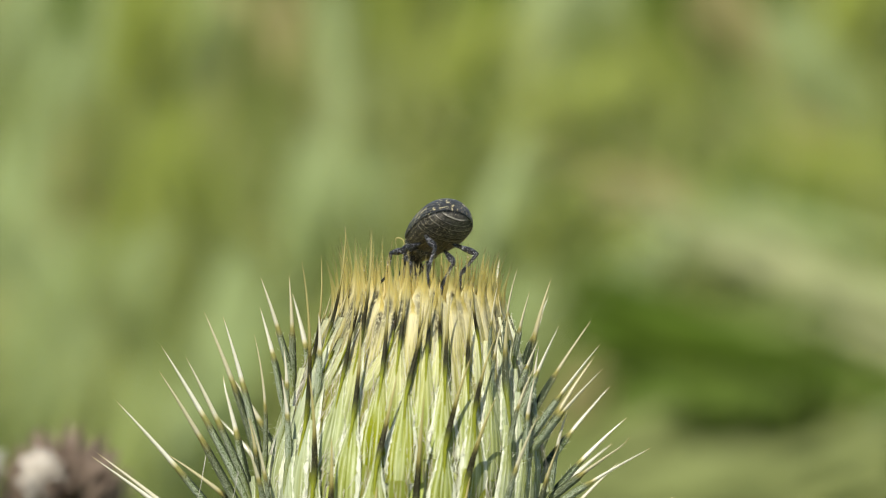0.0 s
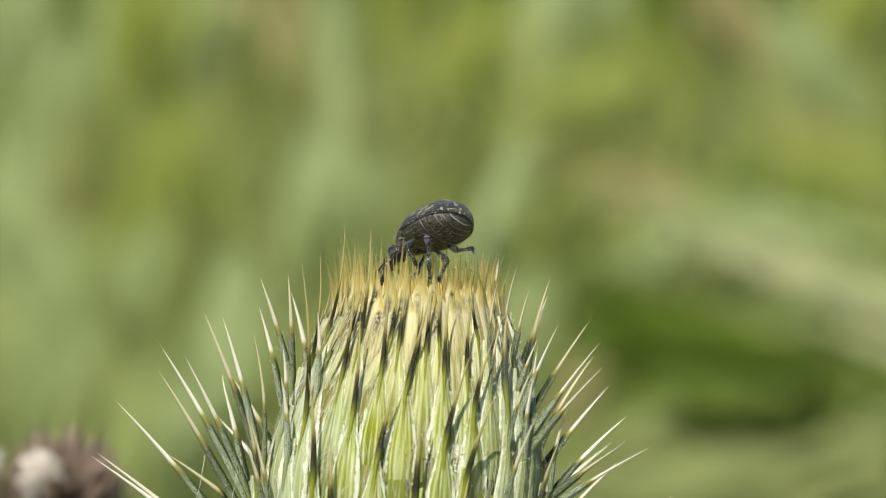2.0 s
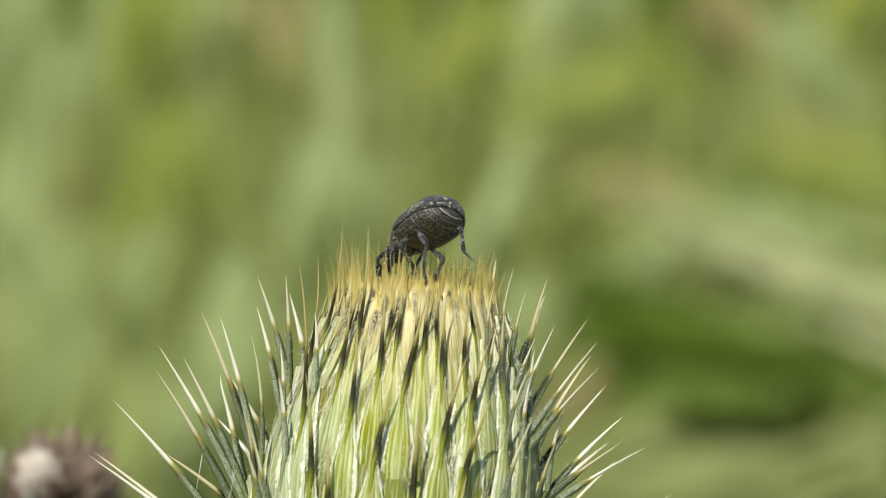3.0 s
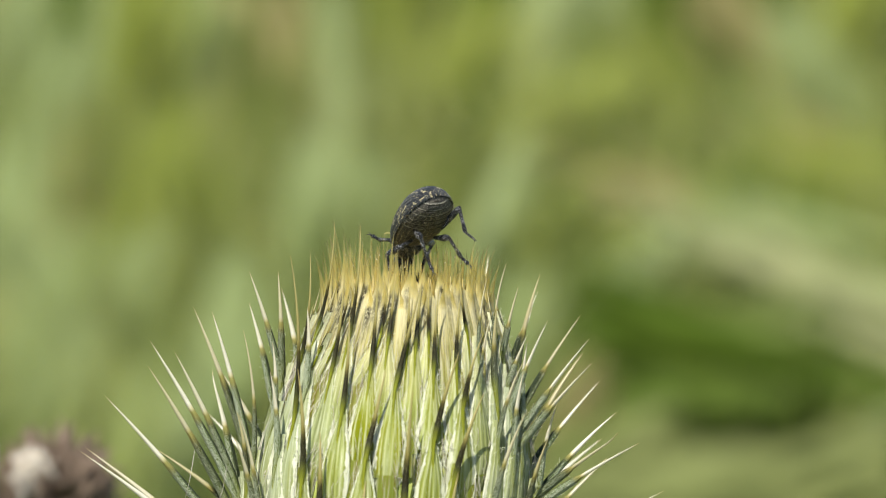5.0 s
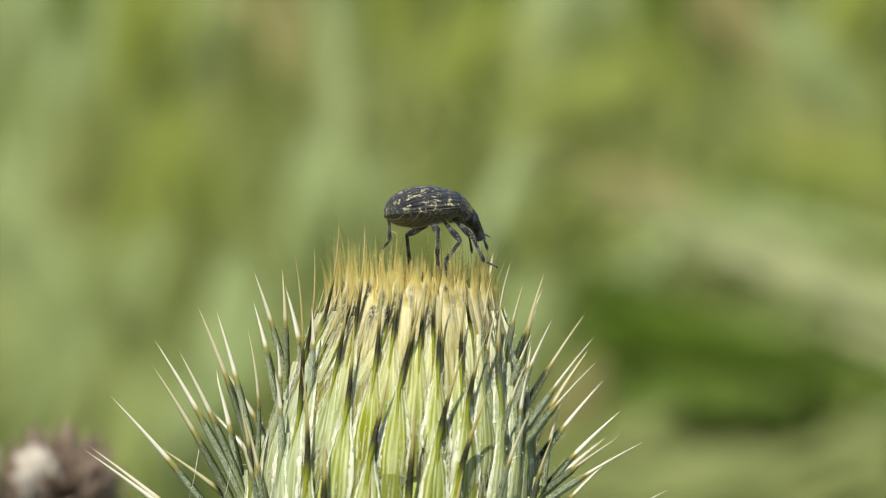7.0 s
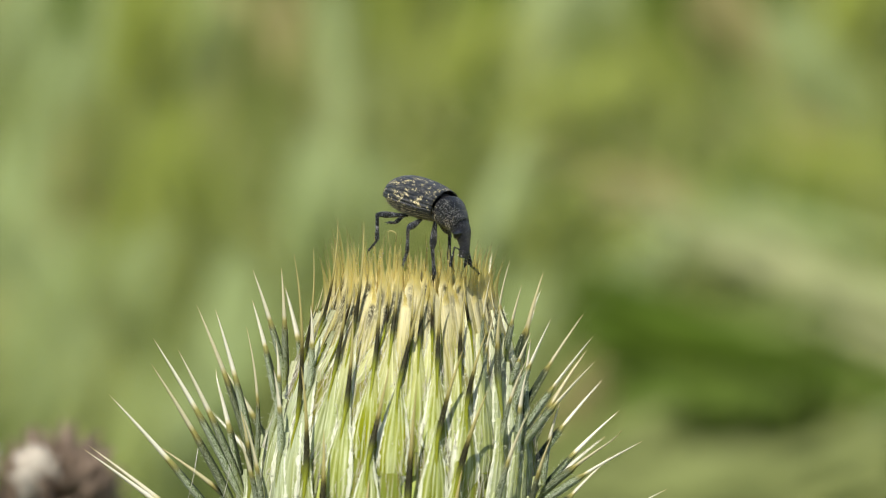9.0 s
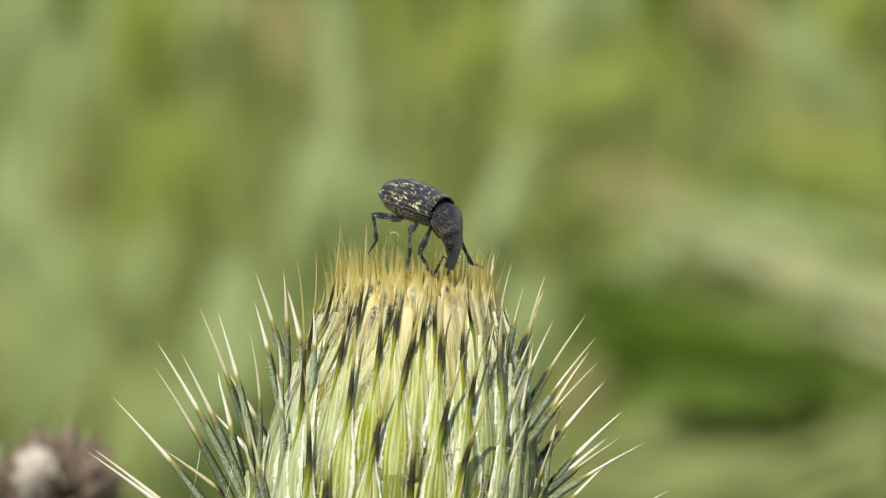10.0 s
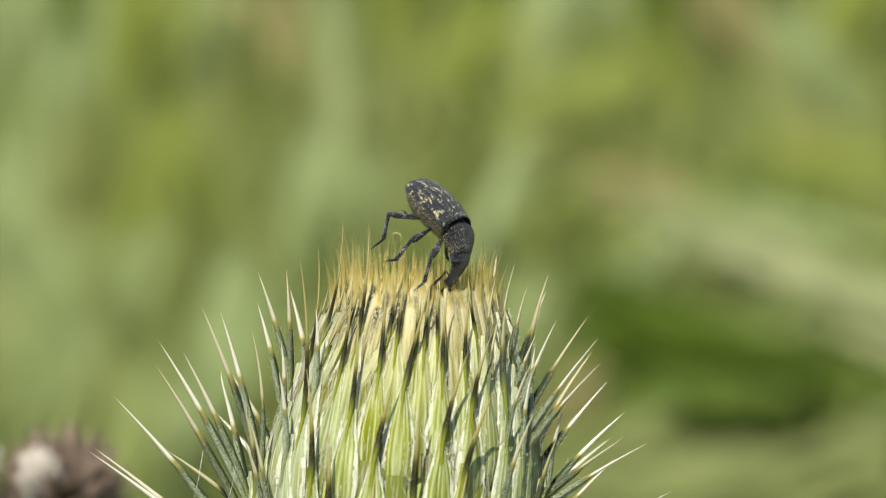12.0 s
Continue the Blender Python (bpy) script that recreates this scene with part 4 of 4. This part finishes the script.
def weevil():
    w = new("weevil", None)
    tagged(w, "black weevil with buff-spotted wing cases on the thistle bud", "beetle")
    # wing cases: two shells that meet in the suture
    prof = []
    for i in range(22):
        s = i / 21
        x = -72 + 134 * s
        u = (x + 8) / 66
        e = math.sqrt(max(0.0, 1 - abs((x - 4) / 76) ** 2.6)) if x < 4 else 1 - 0.15 * ((x - 4) / 58) ** 2.4
        prof.append((x, 50.5 * e + 0.5, 39 * e * (1 - 0.35 * (s - 0.52) ** 2) - 2, -29 * e - 3, -9))
    for side, name in ((1, "left"), (-1, "right")):
        a0, a1 = (-14, 89.3) if side > 0 else (194, 90.7)
        v, f, al, ac = loft(prof, a0, a1, 16)
        # inner fold, so that the shell has thickness
        n = len(v)
        v += [p * 0.94 for p in v]
        f += [tuple(q + n for q in fc)[::-1] for fc in f]
        for i in range(len(prof) - 1):
            a = i * 17
            f.append((a, a + 17, a + 17 + n, a + n))
            f.append((a + 16, a + 16 + n, a + 33 + n, a + 33))
        for j in range(16):
            b = (len(prof) - 1) * 17 + j
            f.append((b, b + 1, b + 1 + n, b + n))
        part("wing_case", mesh_of("wing_case", v, f, ELYTRA, along=al * 2, across=ac * 2, side=[3.0 * side] * len(v)), w)
    # belly, with its plates as steps
    vp = []
    for i in range(97):
        s = i / 96
        x = -68 + 128 * s
        e = math.sqrt(max(0.0, 1 - abs((x - 4) / 73) ** 2.4)) if x < 4 else 1 - 0.17 * ((x - 4) / 56) ** 2
        step = 2.8 * ((x + 70) % 11.5) / 11.5 if x < -1 else 1.0
        vp.append((x, 50.0 * e, 24 * e, -35 * e + step * e - 1, -8))
    v, f, al, ac = loft(vp, 0, 360, 32)
    plate = [((p.x / (0.96 * U) + 70.01) % 11.5) / 11.5 if p.x < -1 * U else 0.4 for p in v]
    part("belly", mesh_of("belly", v, f, VENTER, plate=plate), w, "brownish black plated belly")
    rng = random.Random(22)
    hv, hf = [], []
    for _ in range(520):
        k = rng.randrange(20, 95) * 33 + rng.randrange(17, 32)
        p = v[k]
        n = Vector((0.0, p.y, p.z * 1.3)).normalized()
        d = (n * rng.uniform(0.3, 0.8) + Vector((-1.0, rng.gauss(0, 0.3), rng.gauss(0, 0.3)))).normalized()
        v2, f2, _ = tube([p, p + d * 2.5 * U, p + d * rng.uniform(3.5, 6) * U], [0.45 * U, 0.4 * U, 0.15 * U], 3)
        o = len(hv)
        hv += v2
        hf += [tuple(q + o for q in fc) for fc in f2]
    tagged(part("hairs", mesh_of("hairs", hv, hf, BUFF_HAIR), w, "short buff hairs"), kind="stuff")
    # fore body
    pp = [(-14, 30, 25, -22, 0), (-4, 37, 31, -27, 0), (0, 40, 33.5, -28, 0), (5, 42, 35, -29, 0), (14, 42, 35, -31, 0), (24, 38.5, 32.5, -30, 0), (37, 32, 27, -27, -1), (46, 27.5, 22.5, -24, -2), (55, 23, 18, -20, -3)]
    v, f, al, ac = loft([tuple(0.85 * q for q in r) for r in [(-17, 15, 12, -12, 0)] + pp + [(54, 12, 8, -11, -3)]], 0, 360, 28)
    pro = part("pronotum", mesh_of("pronotum", v, f, CHITIN), w, "finely pitted black neck shield")
    # head and snout, bent downwards
    pts = [(36, 0, -3), (48, 0, -6), (57, 0, -10), (66, 0, -16), (74, 0, -23), (80, 0, -31), (85, 0, -40)]
    tv, tf, _ = tube([Vector(p) * U for p in pts], [q * U for q in (18, 17.5, 15.5, 11.5, 9.4, 8.8, 9.2)], 14)
    rng = random.Random(21)
    hv, hf = [], []
    for _ in range(420):
        x, q = rng.uniform(-8, 46), radians(rng.choice((1, -1)) * rng.gauss(62, 26) - 90)
        r = 36.0 - 0.35 * max(0.0, x - 8)
        p = Vector((0.82 * x, 0.86 * r * math.cos(q), 0.84 * r * 0.84 * math.sin(q)))
        d = Vector((rng.uniform(0.1, 0.9), math.cos(q) + rng.gauss(0, 0.5), math.sin(q) + rng.gauss(0, 0.5))).normalized()
        v2, f2, _ = tube([p * U, (p + d * 3.0) * U, (p + d * rng.uniform(4, 7) + Vector((2, 0, 0))) * U], [0.6 * U, 0.5 * U, 0.2 * U], 3)
        o = len(hv)
        hv += v2
        hf += [tuple(k + o for k in fc) for fc in f2]
    tagged(part("hairs", mesh_of("hairs", hv, hf, BUFF_HAIR), pro, "short buff hairs"), kind="stuff")
    part("head", mesh_of("head", tv, tf, SNOUT), pro, "black head with a thick curved snout")
    for sgn in (1, -1):
        ev, ef = [], []
        for i in range(7):
            for j in range(10):
                a, b = math.pi * i / 6, 2 * math.pi * j / 10
                ev.append(Vector((56 + 8.0 * math.sin(a) * math.cos(b), sgn * 13 + 7.0 * math.cos(a), -11 + 10.5 * math.sin(a) * math.sin(b))) * U)
        for i in range(6):
            for j in range(10):
                ef.append((i * 10 + j, i * 10 + (j + 1) % 10, (i + 1) * 10 + (j + 1) % 10, (i + 1) * 10 + j))
        part("eye", mesh_of("eye", ev, ef, EYEBALL), pro, "glossy black eye")
        ap = [(78, sgn * 6, -29), (74, sgn * 12, -30), (68, sgn * 17, -31), (75, sgn * 19, -41), (80, sgn * 21, -49), (84, sgn * 22, -56), (86, sgn * 22, -61)]
        tv, tf, _ = tube([Vector(p) * U for p in ap], [q * U for q in (1.6, 1.5, 1.9, 1.7, 2.4, 3.0, 1.0)], 6)
        part("antenna", mesh_of("antenna", tv, tf, CHITIN), pro)
    # legs: thigh and shin, each along its own x
    joints = {}
    for pair in COXA:
        for sgn, side in ((1, "left"), (-1, "right")):
            pts = [(FEMUR * s * U, 0, 0) for s in (-0.06, 0.08, 0.3, 0.55, 0.75, 0.9, 1.0)]
            tv, tf, _ = tube(pts, [q * U for q in (2.4, 3.8, 4.8, 6.6, 7.0, 5.4, 3.2)], 9, 0.85)
            thigh = part("thigh", mesh_of("thigh", tv, tf, LEGS), w)
            pts = [(TIBIA * s * U, 0, 0) for s in (-0.05, 0.06, 0.3, 0.6, 0.9, 1.0)]
            tv, tf, _ = tube(pts, [q * U for q in (2.6, 3.5, 3.1, 3.2, 4.2, 3.2)], 8)
            shin = part("shin", mesh_of("shin", tv, tf, LEGS), w)
            # foot of four joints, the third one lobed, and two claws
            tv, tf = [], []
            for x0, x1, r0, r1, fl in ((0, 9, 2.5, 4.2, 0.7), (8, 15, 2.5, 4.4, 0.7), (14, 21, 3.0, 5.6, 0.5), (19, 29, 1.8, 2.6, 0.9)):
                v, f, _ = tube([(x0 * U, 0, 0), ((x0 * 0.3 + x1 * 0.7) * U, 0, 0), (x1 * U, 0, 0)], [r0 * U, r1 * U, r1 * 0.7 * U], 7, fl)
                o = len(tv)
                tv += v
                tf += [tuple(q + o for q in fc) for fc in f]
            for c in (1, -1):
                v, f, _ = tube([(28 * U, 0, 0), (33 * U, c * 3 * U, -1 * U), (36 * U, c * 4.5 * U, -4 * U)], [1.2 * U, 0.9 * U, 0.3 * U], 5)
                o = len(tv)
                tv += v
                tf += [tuple(q + o for q in fc) for fc in f]
            part("foot", mesh_of("foot", tv, tf, LEGS), shin, "", pose(TIBIA * U, 0, 0, 0, -42, 0) @ Matrix.Scale(0.8, 4))
            joints[(pair, side)] = (thigh, shin)
    return w, pro, joints


# ---- motion of the weevil ----
# seconds; middle of the wing cases x, y, w; heading (0 right, 90 away, 180 left), pitch, roll; bend of the neck
BODY = [(0, 781, 397, -50, 119, -25, 17, 6), (0.4, 780, 398, -50, 120, -24, 17, 6), (0.6, 786, 402, -50, 120, -21, 17, 6), (0.8, 785, 407, -50, 121, -14, 17, 6), (1, 792, 410, -50, 123, -10, 17, 6), (1.1, 789, 408, -50, 124, -12, 17, 6), (1.2, 773, 404, -50, 130, -17, 21, 6),
        (1.4, 778, 404, -50, 132, -19, 27, 6), (1.6, 790, 401, -50, 133, -18, 27, 6), (1.8, 792, 400, -50, 133, -18, 27, 6), (2.2, 766, 395, -50, 133, -19, 27, 6), (2.5, 795, 396, -50, 132, -20, 27, 6), (2.8, 757, 389, -50, 131, -22, 27, 6), (3.1, 779, 392, -50, 130, -24, 27, 6),
        (4.8, 759, 378, -50, 116, -35, -9, 6), (5.2, 751, 382, -50, 115, -34, -9, 6), (5.5, 745, 379, -50, 114, -34, -9, 6), (5.8, 746, 380, -50, 112, -34, -9, 6), (6.1, 740, 371, -50, 103, -34, -6, 6), (6.2, 739, 368, -50, 101, -30, -6, 6), (6.3, 762, 375, -50, 92, 10, 2, 6),
        (6.5, 778, 379, -50, 87, 12, 0, 8), (6.6, 769, 378, -50, 78, 12, 0, 12), (6.8, 748, 374, -55, 62, 9, 0, 16), (7, 743, 367, -60, 38, 5, -6, 20), (7.2, 747, 369, -65, 20, 3, -6, 24), (8, 746, 358, -75, -14, -8, -2, 26), (8.8, 747, 351, -85, -37, -15, -2, 24),
        (9.1, 742, 352, -85, -36, -15, -2, 26), (9.5, 734, 356, -85, -32, -15, -2, 34), (10, 736, 358, -85, -31, -19, -4, 36), (10.5, 742, 360, -85, -29, -26, -8, 32), (11, 748, 368, -85, -29, -36, -18, 28), (11.4, 753, 369, -85, -31, -37, -18, 28), (12, 772, 370, -85, -34, -40, -19, 28)]
# ankles: seconds, x, y, w
ANKLES = {
    ("front", "left"): [(0, 684, 490, -20), (1.0, 684, 492, -20), (1.15, 694, 470, -20), (1.35, 684, 505, -40), (3.1, 676, 500, -40), (4.8, 682, 428, 62), (5.0, 668, 424, 55), (5.4, 678, 440, 62), (6.2, 690, 452, 60), (6.35, 704, 391, 18), (6.6, 702, 392, 18), (6.8, 850, 400, 20), (7.0, 843, 409, 10), (7.2, 852, 420, 0),
                        (8.0, 850, 460, -40), (8.8, 832, 470, -70), (9.5, 834, 465, -70), (10.5, 822, 468, -10), (11, 806, 470, 10), (12, 818, 472, 0)],
    ("middle", "left"): [(0, 735, 480, -80), (1.6, 750, 470, -80), (3.1, 745, 470, -80), (5.2, 700, 496, -60), (6.2, 702, 496, -50), (6.5, 767, 450, -40), (6.9, 722, 462, 10), (7.2, 728, 462, 10), (8.0, 770, 450, -20), (8.8, 795, 460, -40), (9.5, 795, 460, -10), (12, 790, 450, -10)],
    ("hind", "left"): [(0, 757, 482, -120), (1.6, 772, 478, -120), (3.1, 765, 478, -120), (4.8, 768, 466, -112), (5.5, 765, 452, -112), (6.2, 756, 466, -115), (6.35, 697, 468, -108), (6.6, 696, 468, -108), (7.0, 690, 425, -20), (7.2, 698, 425, -20), (8.8, 700, 395, 0), (9.5, 700, 395, 10), (11, 702, 378, 10), (12, 722, 384, 20)],
    ("front", "right"): [(0, 745, 480, 10), (3.1, 745, 480, 10), (5.2, 760, 460, 10), (6.2, 790, 450, 10), (6.5, 846, 416, -10), (6.7, 855, 405, -20), (7.0, 868, 480, -70), (7.2, 867, 485, -80), (8.0, 800, 492, -118), (8.8, 770, 497, -128), (9.5, 768, 482, -122), (10.2, 760, 490, -122), (10.6, 744, 516, -180), (11, 741, 521, -185), (12, 741, 524, -185)],
    ("middle", "right"): [(0, 782, 505, -80), (1.6, 784, 503, -80), (3.1, 780, 500, -80), (5.2, 822, 455, -50), (5.6, 815, 460, -50), (5.8, 829, 425, -50), (6.0, 832, 440, -50), (6.2, 800, 460, -60), (6.4, 800, 476, -100), (6.6, 797, 474, -100), (6.8, 792, 468, -80), (7.0, 788, 463, -100), (7.2, 786, 458, -100), (8.0, 740, 450, -125), (8.8, 722, 446, -140), (9.5, 726, 447, -140), (10.2, 722, 450, -145), (10.5, 704, 464, -165), (11, 700, 465, -175), (12, 700, 462, -175)],
    ("hind", "right"): [(0, 815, 485, -80), (0.2, 815, 480, -80), (0.4, 852, 420, -80), (0.5, 850, 455, -80), (0.6, 838, 465, -80), (1.2, 850, 450, -80), (1.6, 848, 434, -140), (2.0, 842, 440, -150), (2.5, 864, 428, -135), (2.8, 848, 436, -120), (3.1, 821, 448, -90),
                        (4.8, 834, 366, -80), (5.0, 823, 412, -80), (5.2, 826, 408, -80), (5.4, 810, 432, -80), (5.6, 806, 430, -80), (5.8, 838, 335, -80), (5.9, 828, 390, -80), (6.0, 818, 440, -80), (6.1, 795, 428, -80), (6.2, 826, 440, -80),
                        (6.4, 780, 476, -112), (6.6, 775, 476, -112), (7.0, 774, 452, -110), (7.2, 768, 452, -110), (8.0, 705, 440, -110), (8.8, 677, 426, -110), (9.5, 658, 430, -110), (10.2, 670, 425, -110), (11, 670, 425, -110), (12, 680, 425, -110)],
}

# where the knees point: seconds, x, y, w and how firmly
KNEES = {
    ("front", "left"): [(0, 698, 434, 0, 1), (1.0, 698, 434, 0, 1), (1.4, 668, 458, -40, 1), (3.1, 664, 468, -40, 1), (4.8, 680, 420, 0, 0), (6.2, 700, 400, 20, 0), (6.4, 707, 375, -26, 1), (6.6, 707, 375, -26, 1), (7.0, 838, 372, 10, 1), (7.3, 846, 390, 0, 1), (8.8, 842, 416, -60, 1), (10.4, 838, 412, -60, 1), (11, 815, 430, 10, 1), (12, 826, 430, 0, 1)],
    ("middle", "left"): [(0, 740, 440, -60, 0), (6.2, 740, 430, -20, 0), (6.5, 752, 425, -40, 0.7), (6.9, 728, 418, 0, 1), (7.2, 735, 418, 0, 1), (8.8, 780, 420, 0, 0), (12, 780, 420, 0, 0)],
    ("hind", "left"): [(0, 767, 435, -110, 1), (3.1, 765, 438, -110, 1), (4.8, 762, 436, -135, 1), (5.5, 756, 426, -150, 1), (6.2, 760, 440, -120, 1), (6.4, 703, 431, -88, 1), (6.6, 703, 431, -88, 1), (7.0, 682, 386, -20, 1), (8.8, 690, 380, 0, 0), (12, 690, 380, 0, 0)],
    ("front", "right"): [(0, 750, 450, 0, 0), (6.2, 800, 430, 0, 0), (6.5, 834, 406, -35, 1), (7.0, 851, 425, -60, 1), (8.0, 812, 440, -100, 0.7), (8.8, 764, 430, -115, 1), (9.5, 762, 432, -112, 1), (11, 748, 466, -160, 1), (12, 755, 468, -165, 1)],
    ("middle", "right"): [(0, 806, 470, -90, 1), (3.1, 804, 468, -90, 1), (5.2, 801, 425, -70, 1), (6.2, 801, 428, -70, 1), (6.4, 824, 438, -70, 1), (7.0, 814, 428, -90, 1), (8.0, 765, 410, -110, 0.5), (8.8, 730, 408, -148, 1), (9.5, 730, 410, -148, 1), (10.2, 728, 412, -148, 1), (10.5, 734, 428, -150, 1), (11, 718, 432, -150, 1), (12, 728, 431, -150, 1)],
    ("hind", "right"): [(0, 835, 425, -80, 0.3), (0.4, 842, 412, -80, 1), (0.5, 841, 438, -80, 1), (1.2, 838, 436, -80, 1), (1.6, 815, 442, -105, 1), (2.0, 814, 446, -115, 1), (2.5, 822, 443, -105, 1), (3.1, 828, 432, -85, 1), (4.8, 812, 392, -80, 1), (5.0, 822, 380, -80, 1), (5.2, 820, 380, -80, 1), (5.5, 800, 392, -80, 1), (6.2, 804, 390, -80, 1), (6.4, 826, 440, -95, 1),
                        (6.6, 824, 440, -95, 1), (7.0, 770, 430, -100, 0.5), (8.0, 700, 385, -110, 1), (8.8, 680, 388, -110, 1), (9.5, 672, 390, -110, 1), (11, 670, 384, -110, 1), (12, 688, 380, -110, 1)],
}


def body_pose(row, dx, dy):
    x, y, w, heading, pitch, roll = row[:6]
    m = PLAN @ Matrix.Translation(((x + dx - 784) * U, w * U, (441 - y - dy) * U))
    return m @ Matrix.Rotation(radians(heading), 4, "Z") @ Matrix.Rotation(radians(-pitch), 4, "Y") @ Matrix.Rotation(radians(roll), 4, "X")


def bone(a, d, up):
    """Pose with x along d from a, z near up."""
    x = d.normalized()
    y = up.cross(x).normalized()
    z = x.cross(y)
    return Matrix.Translation(a) @ Matrix((x, y, z)).transposed().to_4x4()


def still(rows):
    """Rows with the plant's sway at their times taken off."""
    return [(r[0], r[1] - between(SWAY, r[0])[0], r[2] - between(SWAY, r[0])[1], *r[3:]) for r in rows]


def motions(head, old, beetle, pro, joints):
    walk(head, [(t, PLAN @ Matrix.Translation((between(SWAY, t)[0] * U, 0, -between(SWAY, t)[1] * U))) for t in TIMES])
    walk(old, [(t, PLAN @ Matrix.Translation((between(SWAY, t)[0] * U * 1.0, 0, -between(SWAY, t)[1] * U * 0.8))) for t in TIMES])
    body, feet, knees = still(BODY), {k: still(r) for k, r in ANKLES.items()}, {k: still(r) for k, r in KNEES.items()}
    poses, necks = [], []
    legs = {k: ([], []) for k in joints}
    for t in TIMES:
        dx, dy = between(SWAY, t)
        row = between(body, t)
        m = body_pose(row, dx, dy)
        poses.append((t, m))
        necks.append((t, pose(60 * U, 0, -4 * U, 0, row[6], 0)))
        inv = m.inverted()
        high = inv.to_3x3() @ (PLAN.to_3x3() @ Vector((0, 0, 1)))
        for (pair, side), (rt, rs) in legs.items():
            sgn = 1 if side == "left" else -1
            cx, cy, cz = COXA[pair]
            hip = Vector((cx, cy * sgn, cz)) * U
            x, y, w = between(feet[(pair, side)], t)
            ankle = inv @ G(x + dx, y + dy, w)
            d = ankle - hip
            reach = min(max(d.length, 14 * U), (FEMUR + TIBIA) * 0.985 * U)
            d.normalize()
            lf, lt = FEMUR * U, TIBIA * U
            ca = (lf * lf + reach * reach - lt * lt) / (2 * lf * reach)
            pole = Vector(({"front": 0.35, "middle": -0.05, "hind": -0.35}[pair], 0.65 * sgn, 0.15)) + high * 0.75
            kx, ky, kw, firm = between(knees[(pair, side)], t)
            pole = pole.normalized() * (1.02 - firm) + (inv @ G(kx + dx, ky + dy, kw) - hip).normalized() * firm
            pole = (pole - pole.dot(d) * d).normalized()
            knee = hip + lf * (d * ca + pole * math.sqrt(max(0, 1 - ca * ca)))
            rt.append((t, bone(hip, knee - hip, pole)))
            rs.append((t, bone(knee, hip + d * reach - knee, pole)))
    walk(beetle, poses)
    walk(pro, necks)
    for k, (thigh, shin) in joints.items():
        walk(thigh, legs[k][0])
        walk(shin, legs[k][1])


background()
bud = thistle()
spent = withered_head()
beetle, neck, leg_parts = weevil()
motions(bud, spent, beetle, neck, leg_parts)
